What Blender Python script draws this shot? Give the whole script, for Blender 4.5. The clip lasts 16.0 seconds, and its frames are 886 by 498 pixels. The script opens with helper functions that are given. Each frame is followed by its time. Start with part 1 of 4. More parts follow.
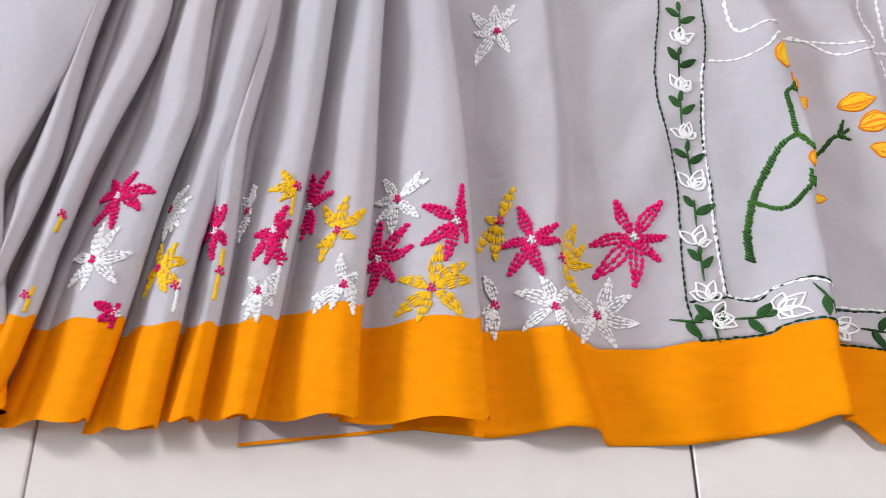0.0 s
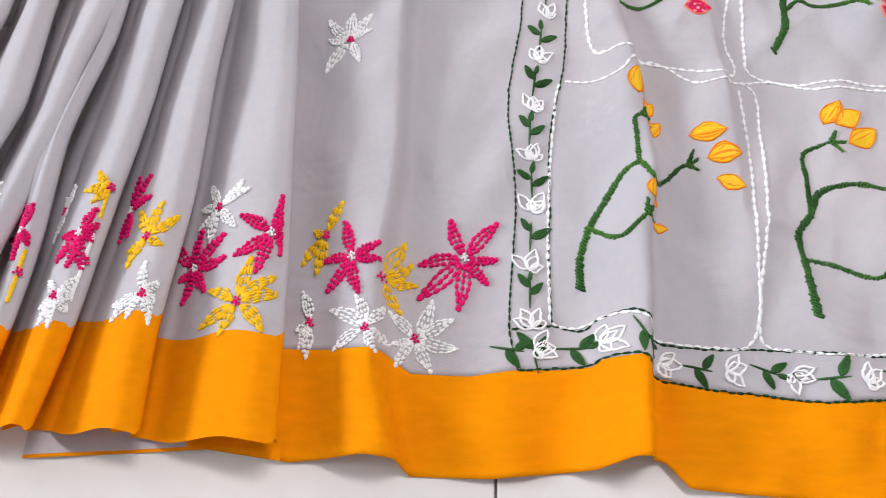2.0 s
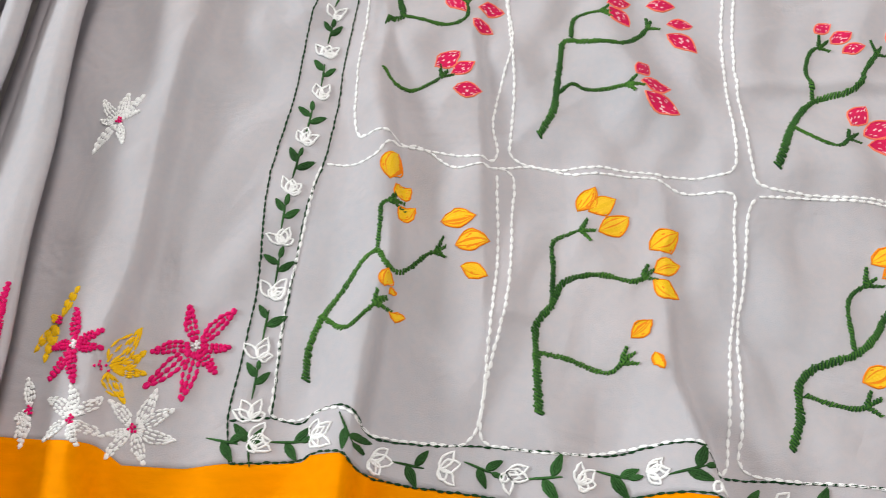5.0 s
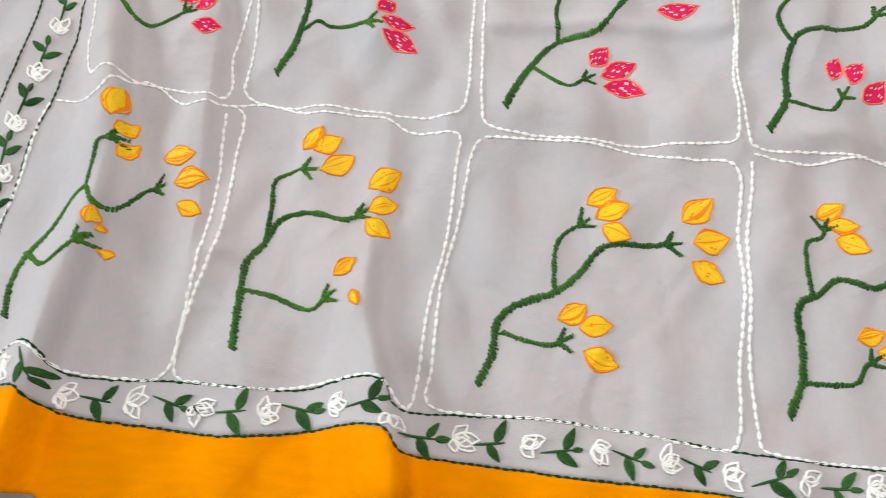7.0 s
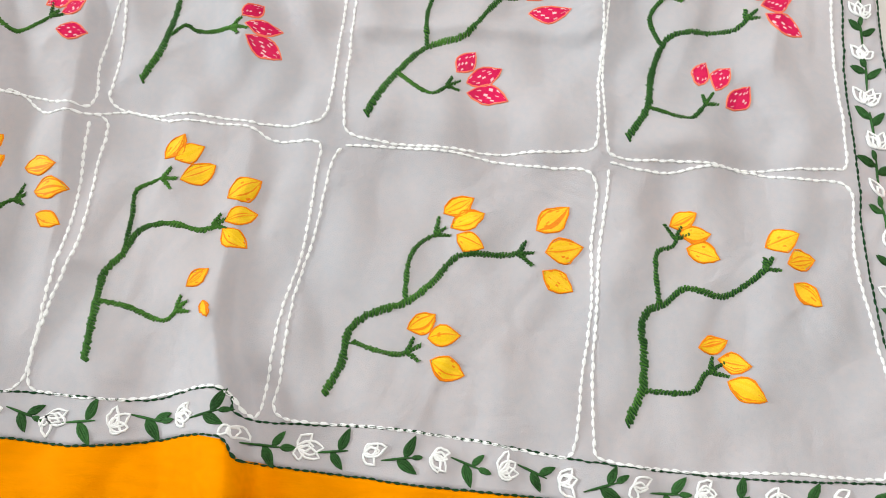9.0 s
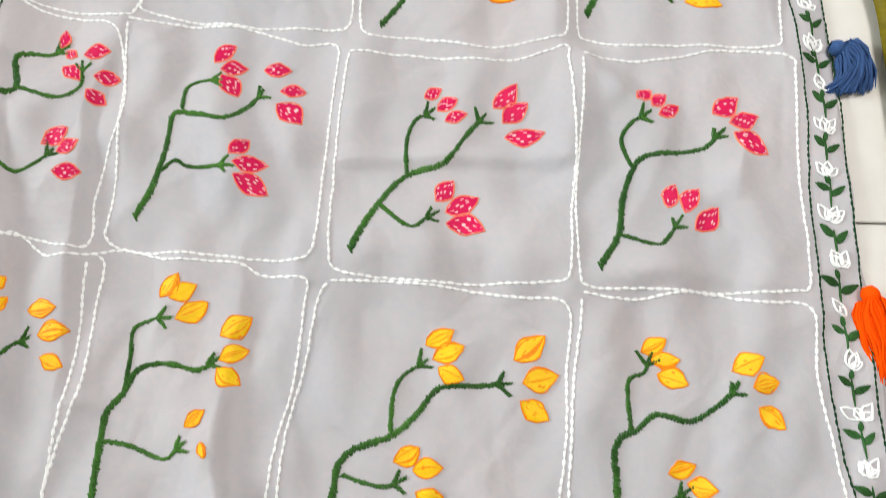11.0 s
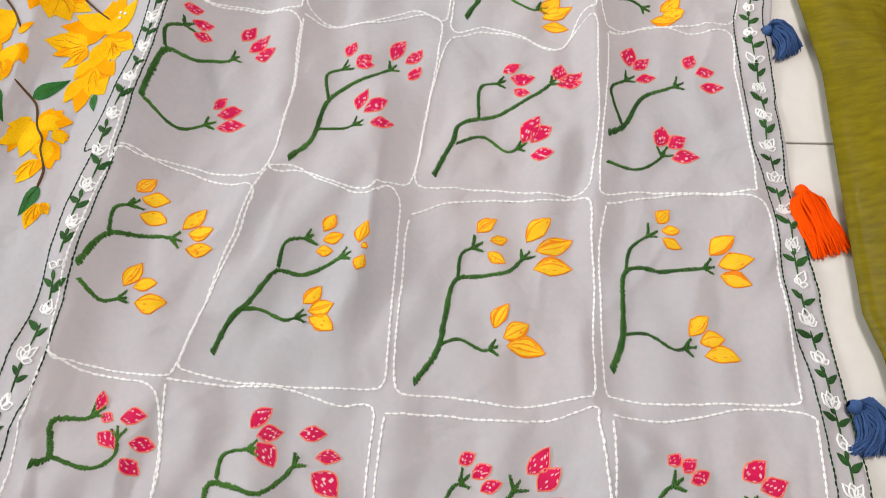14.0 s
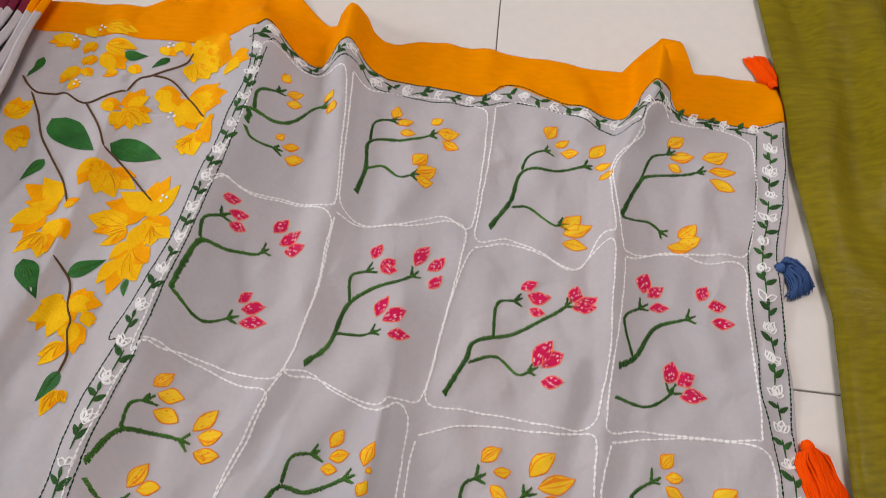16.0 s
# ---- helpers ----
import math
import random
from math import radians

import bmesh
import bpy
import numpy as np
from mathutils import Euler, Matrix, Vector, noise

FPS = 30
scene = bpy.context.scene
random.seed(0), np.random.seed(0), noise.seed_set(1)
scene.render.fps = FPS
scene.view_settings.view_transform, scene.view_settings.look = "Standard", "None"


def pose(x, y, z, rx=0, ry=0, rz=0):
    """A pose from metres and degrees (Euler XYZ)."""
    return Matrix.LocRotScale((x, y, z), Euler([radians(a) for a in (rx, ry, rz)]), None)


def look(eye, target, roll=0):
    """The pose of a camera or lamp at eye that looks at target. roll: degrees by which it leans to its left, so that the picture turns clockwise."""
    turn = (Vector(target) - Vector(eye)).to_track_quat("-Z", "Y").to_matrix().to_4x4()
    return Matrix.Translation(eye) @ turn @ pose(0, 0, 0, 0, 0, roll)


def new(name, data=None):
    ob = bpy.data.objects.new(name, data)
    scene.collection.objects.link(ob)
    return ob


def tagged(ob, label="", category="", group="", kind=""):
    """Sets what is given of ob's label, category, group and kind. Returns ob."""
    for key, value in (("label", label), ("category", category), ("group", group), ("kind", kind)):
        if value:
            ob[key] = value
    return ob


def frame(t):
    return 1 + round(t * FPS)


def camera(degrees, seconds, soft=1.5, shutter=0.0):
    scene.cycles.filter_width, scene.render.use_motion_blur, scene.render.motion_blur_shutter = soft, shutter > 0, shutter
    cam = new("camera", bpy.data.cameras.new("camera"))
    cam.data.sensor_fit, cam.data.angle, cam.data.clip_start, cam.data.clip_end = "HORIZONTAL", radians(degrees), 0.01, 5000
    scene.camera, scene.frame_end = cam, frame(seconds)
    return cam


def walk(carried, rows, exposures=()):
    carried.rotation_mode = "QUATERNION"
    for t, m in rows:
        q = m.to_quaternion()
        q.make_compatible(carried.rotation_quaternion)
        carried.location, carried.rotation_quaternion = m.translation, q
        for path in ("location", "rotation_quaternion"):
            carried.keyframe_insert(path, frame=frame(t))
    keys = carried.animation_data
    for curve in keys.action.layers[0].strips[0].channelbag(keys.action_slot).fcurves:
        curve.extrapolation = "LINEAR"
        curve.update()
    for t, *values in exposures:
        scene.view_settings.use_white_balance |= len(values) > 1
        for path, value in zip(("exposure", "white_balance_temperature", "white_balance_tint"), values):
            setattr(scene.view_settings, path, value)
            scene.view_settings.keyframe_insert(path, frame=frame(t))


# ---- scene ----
cam = camera(65.9, 16.0, soft=0.9, shutter=0.35)
PATH = [
    (0, (0.0016, 0.0446, 0.4265), (-0.0579, 0.7304, -1.4513), -5.67),
    (0.5, (0.0276, 0.051, 0.4136), (-0.0199, 0.7336, -1.4657), -4.20),
    (1, (0.0515, 0.0523, 0.4051), (0.01, 0.7385, -1.4731), -3.01),
    (1.5, (0.0772, 0.054, 0.4042), (0.043, 0.7503, -1.4704), -1.79),
    (2, (0.1081, 0.0551, 0.4097), (0.07, 0.7724, -1.4569), -0.99),
    (2.5, (0.1333, 0.0534, 0.4187), (0.1047, 0.8112, -1.432), 0.05),
    (3, (0.1572, 0.0597, 0.4243), (0.1143, 0.836, -1.4185), -0.61),
    (5.3, (0.3024, 0.1094, 0.4226), (0.2264, 0.8814, -1.4208), -2.66),
    (5.5, (0.3155, 0.1127, 0.4184), (0.2467, 0.861, -1.4351), -2.47),
    (6, (0.355, 0.114, 0.4214), (0.3073, 0.8145, -1.4513), -1.56),
    (6.5, (0.3977, 0.1034, 0.4248), (0.3657, 0.7787, -1.4575), -0.92),
    (7, (0.4572, 0.099, 0.4155), (0.4359, 0.769, -1.4688), 1.19),
    (7.5, (0.4912, 0.1116, 0.4162), (0.4752, 0.7712, -1.4718), 3.50),
    (8, (0.5106, 0.1217, 0.4211), (0.4959, 0.798, -1.461), 4.04),
    (8.2, (0.5184, 0.1236, 0.4231), (0.507, 0.7914, -1.4621), 4.03),
    (10.3, (0.5696, 0.1637, 0.4607), (0.5557, 0.6176, -1.4871), -1.48),
    (10.5, (0.5673, 0.1797, 0.4684), (0.555, 0.6389, -1.4782), -0.91),
    (11, (0.5596, 0.2242, 0.4817), (0.5425, 0.7374, -1.4513), -0.55),
    (11.5, (0.5456, 0.2723, 0.5011), (0.537, 0.8369, -1.4175), 0.67),
    (12, (0.5364, 0.3032, 0.5168), (0.5264, 0.9409, -1.3788), 0.66),
    (12.5, (0.5312, 0.3291, 0.5257), (0.5192, 1.0193, -1.3514), 0.54),
    (13, (0.5267, 0.3587, 0.5325), (0.5251, 1.0817, -1.3322), 1.10),
    (13.5, (0.5256, 0.382, 0.5414), (0.5395, 1.1681, -1.2976), 1.94),
    (14, (0.5153, 0.3949, 0.5533), (0.5431, 1.2503, -1.2542), 2.79),
    (14.5, (0.514, 0.4238, 0.5623), (0.5293, 1.3035, -1.2338), 3.02),
    (15, (0.5173, 0.4567, 0.5862), (0.5308, 1.386, -1.1848), 4.48),
    (15.5, (0.5105, 0.4827, 0.6105), (0.5087, 1.4838, -1.121), 5.37),
    (16, (0.5032, 0.5059, 0.6298), (0.4857, 1.5562, -1.0721), 5.77),
]
EXPOSURES = [(0, 0.26, 6250, 13), (3, 0.36, 6350, 11), (5.5, 0.26, 6550, 6), (7, 0.32, 6550, 5), (10.5, 0.42, 6500, 3), (12.5, 0.37, 6600, 6), (14, 0.18, 6650, 8), (15, 0.04, 6700, 10), (16, -0.27, 6750, 14)]
walk(cam, [(t, look(eye, target, roll)) for t, eye, target, roll in PATH], EXPOSURES)

# ---- light: daylight through a window in the left wall, a ceiling lamp in the room ----
world = bpy.data.worlds.new("sky")
scene.world = world
world.use_nodes = True
sky = world.node_tree.nodes.new("ShaderNodeTexSky")
sky.sky_type, sky.sun_disc, sky.sun_elevation, sky.sun_rotation = "NISHITA", False, radians(40), radians(250)
world.node_tree.links.new(sky.outputs[0], world.node_tree.nodes["Background"].inputs[0])
world.node_tree.nodes["Background"].inputs[1].default_value = 0.1


def lamp(name, where, target, wide, high, watts, colour):
    data = bpy.data.lights.new(name, "AREA")
    data.shape, data.size, data.size_y, data.energy, data.color = "RECTANGLE", wide, high, watts, colour
    ob = new(name, data)
    ob.matrix_world = look(where, target)
    return ob


lamp("window_daylight", (-5.40, 1.2, 2.2), (0.4, 0.7, 0.0), 2.4, 1.5, 228, (0.90, 0.96, 1.0))
lamp("ceiling_lamp", (1.25, 1.55, 3.16), (0.7, 0.8, 0), 1.2, 0.3, 61, (1.0, 0.935, 0.925))

# ---- materials ----
def material(name, colour, rough=0.8, vary=0.12, size=60.0, bump=0.0, bump_size=900.0, stretch=(1, 1, 1), metal=0.0, sheen=0.0, other=None, through_light=0.0, gloss=0.12, crumple=0.0):
    """A surface with colour that varies at two scales and a fine relief."""
    m = bpy.data.materials.new(name)
    m.use_nodes = True
    nt = m.node_tree
    bsdf = nt.nodes["Principled BSDF"]
    bsdf.inputs["Roughness"].default_value, bsdf.inputs["Metallic"].default_value = rough, metal
    bsdf.inputs["Sheen Weight"].default_value = sheen
    bsdf.inputs["Specular IOR Level"].default_value = gloss
    geo = nt.nodes.new("ShaderNodeNewGeometry")
    mapping = nt.nodes.new("ShaderNodeMapping")
    mapping.inputs["Scale"].default_value = stretch
    nt.links.new(geo.outputs["Position"], mapping.inputs[0])
    big, fine = nt.nodes.new("ShaderNodeTexNoise"), nt.nodes.new("ShaderNodeTexNoise")
    big.inputs["Scale"].default_value, fine.inputs["Scale"].default_value = size * 0.15, size * 5
    big.inputs["Detail"].default_value = fine.inputs["Detail"].default_value = 4
    for n in (big, fine):
        nt.links.new(mapping.outputs[0], n.inputs["Vector"])
    both = nt.nodes.new("ShaderNodeMath")
    both.operation = "ADD"
    nt.links.new(big.outputs[0], both.inputs[0])
    nt.links.new(fine.outputs[0], both.inputs[1])
    ramp = nt.nodes.new("ShaderNodeMapRange")
    ramp.inputs["From Min"].default_value, ramp.inputs["From Max"].default_value = 0.7, 1.3
    nt.links.new(both.outputs[0], ramp.inputs["Value"])
    mix = nt.nodes.new("ShaderNodeMix")
    mix.data_type = "RGBA"
    low = tuple(c * (1 - vary) for c in colour)
    high = tuple(min(1, c * (1 + vary)) for c in (other or colour))
    mix.inputs["A"].default_value, mix.inputs["B"].default_value = (*low, 1), (*high, 1)
    nt.links.new(ramp.outputs[0], mix.inputs["Factor"])
    nt.links.new(mix.outputs["Result"], bsdf.inputs["Base Color"])
    if bump:
        grain = nt.nodes.new("ShaderNodeTexNoise")
        grain.inputs["Scale"].default_value, grain.inputs["Detail"].default_value = bump_size, 2
        nt.links.new(mapping.outputs[0], grain.inputs["Vector"])
        relief = nt.nodes.new("ShaderNodeBump")
        relief.inputs["Strength"].default_value, relief.inputs["Distance"].default_value = bump, 0.0006
        nt.links.new(grain.outputs[0], relief.inputs["Height"])
        nt.links.new(relief.outputs[0], bsdf.inputs["Normal"])
        if crumple:
            creases = nt.nodes.new("ShaderNodeTexNoise")
            creases.inputs["Scale"].default_value, creases.inputs["Detail"].default_value, creases.inputs["Distortion"].default_value = 15, 3, 0.8
            nt.links.new(geo.outputs["Position"], creases.inputs["Vector"])
            sharp = nt.nodes.new("ShaderNodeTexNoise")
            sharp.noise_type = "RIDGED_MULTIFRACTAL"
            sharp.inputs["Scale"].default_value, sharp.inputs["Detail"].default_value, sharp.inputs["Distortion"].default_value = 6, 3, 0.7
            nt.links.new(geo.outputs["Position"], sharp.inputs["Vector"])
            pull = nt.nodes.new("ShaderNodeMath")
            pull.operation, pull.inputs[1].default_value = "MULTIPLY", 0.05
            nt.links.new(sharp.outputs[0], pull.inputs[0])
            total = nt.nodes.new("ShaderNodeMath")
            total.operation = "ADD"
            nt.links.new(creases.outputs[0], total.inputs[0])
            nt.links.new(pull.outputs[0], total.inputs[1])
            under = nt.nodes.new("ShaderNodeBump")
            under.inputs["Strength"].default_value, under.inputs["Distance"].default_value = crumple, 0.0045
            nt.links.new(total.outputs[0], under.inputs["Height"])
            nt.links.new(under.outputs[0], relief.inputs["Normal"])
    if through_light:
        thin = nt.nodes.new("ShaderNodeBsdfTranslucent")
        nt.links.new(mix.outputs["Result"], thin.inputs[0])
        blend = nt.nodes.new("ShaderNodeMixShader")
        blend.inputs[0].default_value = through_light
        nt.links.new(bsdf.outputs[0], blend.inputs[1])
        nt.links.new(thin.outputs[0], blend.inputs[2])
        nt.links.new(blend.outputs[0], nt.nodes["Material Output"].inputs[0])
    return m


GREY = material("grey_muslin", (0.532, 0.518, 0.550), 0.8, 0.04, 40, 0.45, 1500, (1, 1, 1), through_light=0.08, other=(0.556, 0.500, 0.510), gloss=0.06, crumple=1.0)
ORANGE = material("orange_silk_border", (0.91, 0.285, 0.0), 0.7, 0.07, 40, 0.35, 1300, (0.25, 1, 1), through_light=0.06, gloss=0.02, crumple=0.5)
SOFT_GREEN = material("soft_green_thread", (0.035, 0.105, 0.028), 0.6, 0.5, 170, 0.9, 420)
LEAF_GREEN = material("green_thread", (0.026, 0.094, 0.014), 0.6, 0.5, 170, 0.9, 420, other=(0.056, 0.155, 0.023))
DARK_GREEN = material("dark_green_thread_and_groove_shade", (0.012, 0.05, 0.018), 0.65, 0.3, 300)
WHITE_THREAD = material("white_thread", (0.93, 0.92, 0.91), 0.55, 0.06, 300, 0.7, 600)
ORANGE_THREAD = material("orange_thread", (0.90, 0.25, 0.008), 0.55, 0.15, 300)
YELLOW_THREAD = material("yellow_thread", (0.95, 0.50, 0.015), 0.5, 0.10, 300, 0.7, 600, other=(0.97, 0.61, 0.03))
GOLD_THREAD = material("golden_thread", (0.93, 0.53, 0.012), 0.5, 0.15, 300, 0.7, 600)
PINK_THREAD = material("magenta_thread", (0.76, 0.008, 0.15), 0.5, 0.2, 300, 0.7, 600)
ROSE_THREAD = material("rose_thread", (0.66, 0.008, 0.085), 0.5, 0.2, 300, 0.7, 600)
SALMON_THREAD = material("salmon_thread", (0.90, 0.22, 0.13), 0.55, 0.12, 300)
PALE_PINK = material("pale_pink_ground", (0.86, 0.55, 0.58), 0.7, 0.1, 300)
PAINT_DEEP = material("amber_fabric_paint", (0.92, 0.30, 0.001), 0.75, 0.16, 160, gloss=0.03, other=(0.92, 0.38, 0.005))
PAINT_LIGHT = material("yellow_fabric_paint", (0.93, 0.42, 0.003), 0.75, 0.16, 160, gloss=0.03, other=(0.94, 0.53, 0.012))
PAINT_VEIN = material("orange_vein_paint", (0.80, 0.29, 0.006), 0.6, 0.15, 220)
PAINT_LEAF = material("green_fabric_paint", (0.010, 0.075, 0.016), 0.55, 0.3, 200, other=(0.03, 0.16, 0.03))
PAINT_TWIG = material("brown_fabric_paint", (0.11, 0.058, 0.026), 0.7, 0.25, 200)
TILE = material("cream_ceramic_tile", (0.74, 0.70, 0.66), 0.28, 0.03, 12, gloss=0.5)
JOINT = material("grey_tile_joint", (0.20, 0.18, 0.165), 0.9, 0.2, 200)
OLIVE = material("olive_silk", (0.150, 0.116, 0.001), 0.42, 0.16, 24, 0.5, 500, (0.2, 1.6, 1), gloss=0.16, other=(0.205, 0.155, 0.002), crumple=0.8)
BLUE_THREAD = material("indigo_thread", (0.045, 0.095, 0.24), 0.6, 0.35, 200)
FLAME_THREAD = material("flame_orange_thread", (1.0, 0.085, 0.003), 0.8, 0.1, 200, gloss=0.02)
SHADED_PLUM = material("shaded_plum_border", (0.16, 0.012, 0.035), 0.6, 0.2, 60)
WALL = material("pale_wall_paint", (0.42, 0.42, 0.415), 0.9, 0.03, 6)


FOLDS = [
    (0.025, 0.005, [(216, 84), (218, 117), (226, 221), (233, 267), (231, 311), (227, 343), (213, 423), (212, 481)], [30, 26, 18, 16, 14, 14, 10, 3]),
    (0.022, 0.006, [(435, 101), (424, 149), (408, 196), (407, 240), (412, 284), (413, 324)], [28, 22, 13, 10, 6, 2]),
    (0.03, 0.004, [(294, 260), (289, 339), (286, 403), (279, 458), (298, 520)], [4, 8, 9, 7, 2]),
    (0.025, 0.02, [(318, 583), (364, 765), (369, 942), (357, 1050), (350, 1130), (347, 1209)], [3, 9, 12, 20, 42, 45]),
    (0.012, 0.022, [(655, 616), (665, 723), (674, 802), (679, 989), (696, 1055), (730, 1131), (738, 1196)], [3, 9, 15, 18, 22, 44, 48]),
    (0.045, 0.024, [(205, 507), (209, 651), (223, 736), (233, 820), (243, 917), (252, 1026), (255, 1132), (242, 1180)], [3, 14, 22, 28, 32, 38, 44, 45]),
    (0.03, 0.005, [(452, 608), (457, 656), (459, 695), (465, 779)], [3, 13, 13, 3]),
    (0.035, 0.006, [(76, 79), (61, 134), (61, 199), (67, 264), (64, 385), (92, 730), (101, 817), (101, 915), (85, 1071)], [22, 18, 17, 17, 15, 11, 10, 7, 3]),
    (0.028, 0.022, [(356, 580), (387, 659), (422, 720), (455, 783), (452, 844)], [2, 9, 10, 9, 2]),
    (0.03, 0.018, [(440, 360), (412, 399), (377, 445), (354, 501)], [2, 8, 8, 2]),
    (0.022, 0.016, [(712, 456), (682, 476), (662, 504)], [1, 6, 5]),
    (0.02, 0.016, [(654, 172), (660, 223), (672, 277), (655, 314)], [2, 6, 7, 4]),
    (0.026, 0.014, [(608, 667), (629, 719), (639, 777), (600, 824)], [2, 7, 8, 2]),
    (0.024, 0.014, [(466, 924), (454, 991), (418, 1091)], [2, 6, 6]),
    (0.035, 0.03, [(440, 352), (490, 350), (580, 350), (690, 340)], [3, 11, 9, 10]),
    (0.022, 0.014, [(415, 473), (437, 432), (460, 389)], [3, 7.5, 3]),
    (0.01, 0.016, [(661, 507), (654, 425), (645, 328)], [3, 6, 3]),
    (0.012, 0.008, [(669, 498), (688, 480), (713, 462)], [3, 6, 1.5]),
    (0.007, 0.006, [(473, 417), (542, 421), (646, 422)], [1.5, 3, 1.5]),
    (0.014, 0.018, [(309, 528), (332, 499), (332, 457)], [3, 7.5, 3]),
    (0.012, 0.02, [(472, 679), (460, 629), (437, 565)], [3, 7.5, 3]),
    (0.018, 0.012, [(359, 729), (340, 683), (320, 655)], [3, 7.5, 1.5]),
    (0.018, 0.014, [(639, 878), (643, 830), (659, 767)], [3, 9, 3]),
    (0.02, 0.012, [(568, 633), (575, 595), (577, 547)], [1.5, 6, 1.5]),
    (0.006, 0.005, [(301, 235), (313, 237), (325, 237)], [1.5, 3, 1.5]),
    (0.008, 0.006, [(479, 419), (557, 421), (656, 423)], [1.5, 3, 1.5]),
    (0.02, 0.012, [(555, 304), (563, 264), (581, 223)], [1.5, 4.5, 1.5]),
    (0.01, 0.016, [(199, 440), (210, 387), (221, 342)], [3, 7.5, 3]),
    (0.014, 0.01, [(649, 617), (637, 568), (640, 527)], [1.5, 6, 3]),
    (0.012, 0.018, [(388, 432), (395, 398), (389, 358)], [1.5, 6, 1.5]),
    (0.016, 0.01, [(419, 560), (435, 589), (450, 646)], [1.5, 6, 3]),
    (0.012, 0.008, [(661, 329), (705, 337), (805, 329)], [1.5, 4.5, 1.5]),
]
PLEATS = [
    [(-267, 80), (-276, 122), (-303, 244), (-283, 312), (-261, 383), (-204, 760), (-134, 1130), (-136, 1230)],
    [(-304, 80), (-287, 171), (-270, 264), (-258, 373), (-197, 760), (-122, 1130), (-124, 1230)],
    [(-280, 80), (-273, 106), (-269, 122), (-259, 193), (-236, 268), (-212, 367), (-166, 760), (-110, 1130), (-112, 1230)],
    [(-221, 80), (-211, 138), (-197, 207), (-180, 292), (-177, 380), (-141, 760), (-98, 1130), (-100, 1230)],
    [(-180, 80), (-171, 144), (-167, 195), (-159, 249), (-148, 295), (-134, 379), (-112, 760), (-86, 1130), (-88, 1230)],
    [(-156, 80), (-150, 147), (-145, 205), (-142, 269), (-132, 349), (-106, 760), (-74, 1130), (-76, 1230)],
    [(-124, 80), (-114, 147), (-105, 212), (-98, 277), (-89, 377), (-77, 760), (-62, 1130), (-64, 1230)],
    [(-64, 80), (-63, 146), (-59, 223), (-55, 376), (-53, 760), (-50, 1130), (-52, 1230)],
    [(12, 80), (8, 142), (4, 210), (-1, 287), (-9, 374), (-22, 760), (-38, 1130), (-40, 1230)],
]
BORDER_LOW = [(-160, 146), (20, 143), (68, 141), (83, 131), (120, 131), (144, 135), (169, 136), (191, 138), (196, 142), (217, 143), (226, 134), (246, 129), (300, 125), (328, 123), (366, 126), (406, 133), (426, 131), (434, 120), (451, 117), (516, 112), (538, 110), (619, 106), (643, 102), (749, 99), (836, 104), (900, 105)]
HEM_LOW = [(-160, 88), (-30, 84), (16, 78), (60, 83), (79, 81), (85, 73), (131, 73), (190, 80), (208, 87), (230, 86), (243, 72), (300, 69), (328, 67), (366, 70), (406, 77), (426, 75), (434, 64), (451, 61), (516, 56), (538, 54), (619, 50), (643, 46), (749, 43), (836, 48), (900, 49)]
BORDER_TOP = [(-160, 1150), (-30, 1150), (100, 1158), (236, 1159), (244, 1170), (256, 1168), (319, 1132), (340, 1146), (356, 1155), (374, 1144), (401, 1133), (519, 1121), (554, 1146), (627, 1125), (702, 1107), (721, 1142), (736, 1140), (756, 1152), (767, 1129), (858, 1119), (901, 1134), (950, 1125)]
HEM_TOP = [(-160, 1210), (-55, 1207), (62, 1216), (212, 1291), (259, 1272), (329, 1196), (333, 1267), (372, 1207), (402, 1199), (469, 1210), (558, 1203), (700, 1191), (733, 1239), (758, 1267), (784, 1262), (797, 1208), (906, 1197), (950, 1190)]
SIDE = [(863, 30), (861, 195), (857, 247), (864, 317), (856, 372), (855, 524), (852, 645), (851, 739), (854, 777), (860, 893), (890, 1034), (904, 1135), (910, 1260)]
LEFT_OUT = [(147, 135), (142, 161), (143, 190), (146, 250), (141, 324), (150, 391), (155, 481), (182, 594), (186, 675), (202, 738), (191, 747), (215, 823), (224, 908), (234, 1007), (243, 1093), (234, 1156)]
LEFT_IN = [(168, 163), (167, 213), (168, 239), (170, 300), (181, 362), (187, 478), (200, 523), (207, 585), (213, 668), (223, 726), (224, 734), (234, 819), (244, 915), (252, 1026), (258, 1127)]
RIGHT_OUT = [(843, 116), (853, 173), (854, 267), (855, 364), (854, 413), (857, 484), (854, 549), (853, 610), (851, 682), (848, 734), (851, 760), (855, 827), (858, 835), (860, 913), (870, 967), (891, 1056), (900, 1128)]
RIGHT_IN = [(825, 124), (831, 166), (827, 224), (823, 285), (826, 362), (826, 396), (830, 465), (830, 541), (824, 601), (829, 684), (827, 733), (822, 766), (825, 807), (827, 855), (831, 928), (846, 983), (866, 1112)]
BOT_OUT = [(147, 135), (170, 137), (191, 139), (196, 143), (217, 143), (226, 134), (246, 129), (300, 125), (328, 123), (366, 126), (406, 133), (426, 131), (434, 120), (451, 117), (516, 112), (538, 110), (619, 106), (643, 102), (750, 99), (836, 104)]
BOT_IN = [(143, 160), (168, 163), (185, 160), (196, 167), (213, 170), (223, 165), (227, 156), (247, 152), (295, 153), (305, 153), (363, 151), (397, 158), (414, 160), (425, 156), (429, 145), (450, 142), (514, 142), (573, 137), (644, 128), (734, 123), (822, 124)]
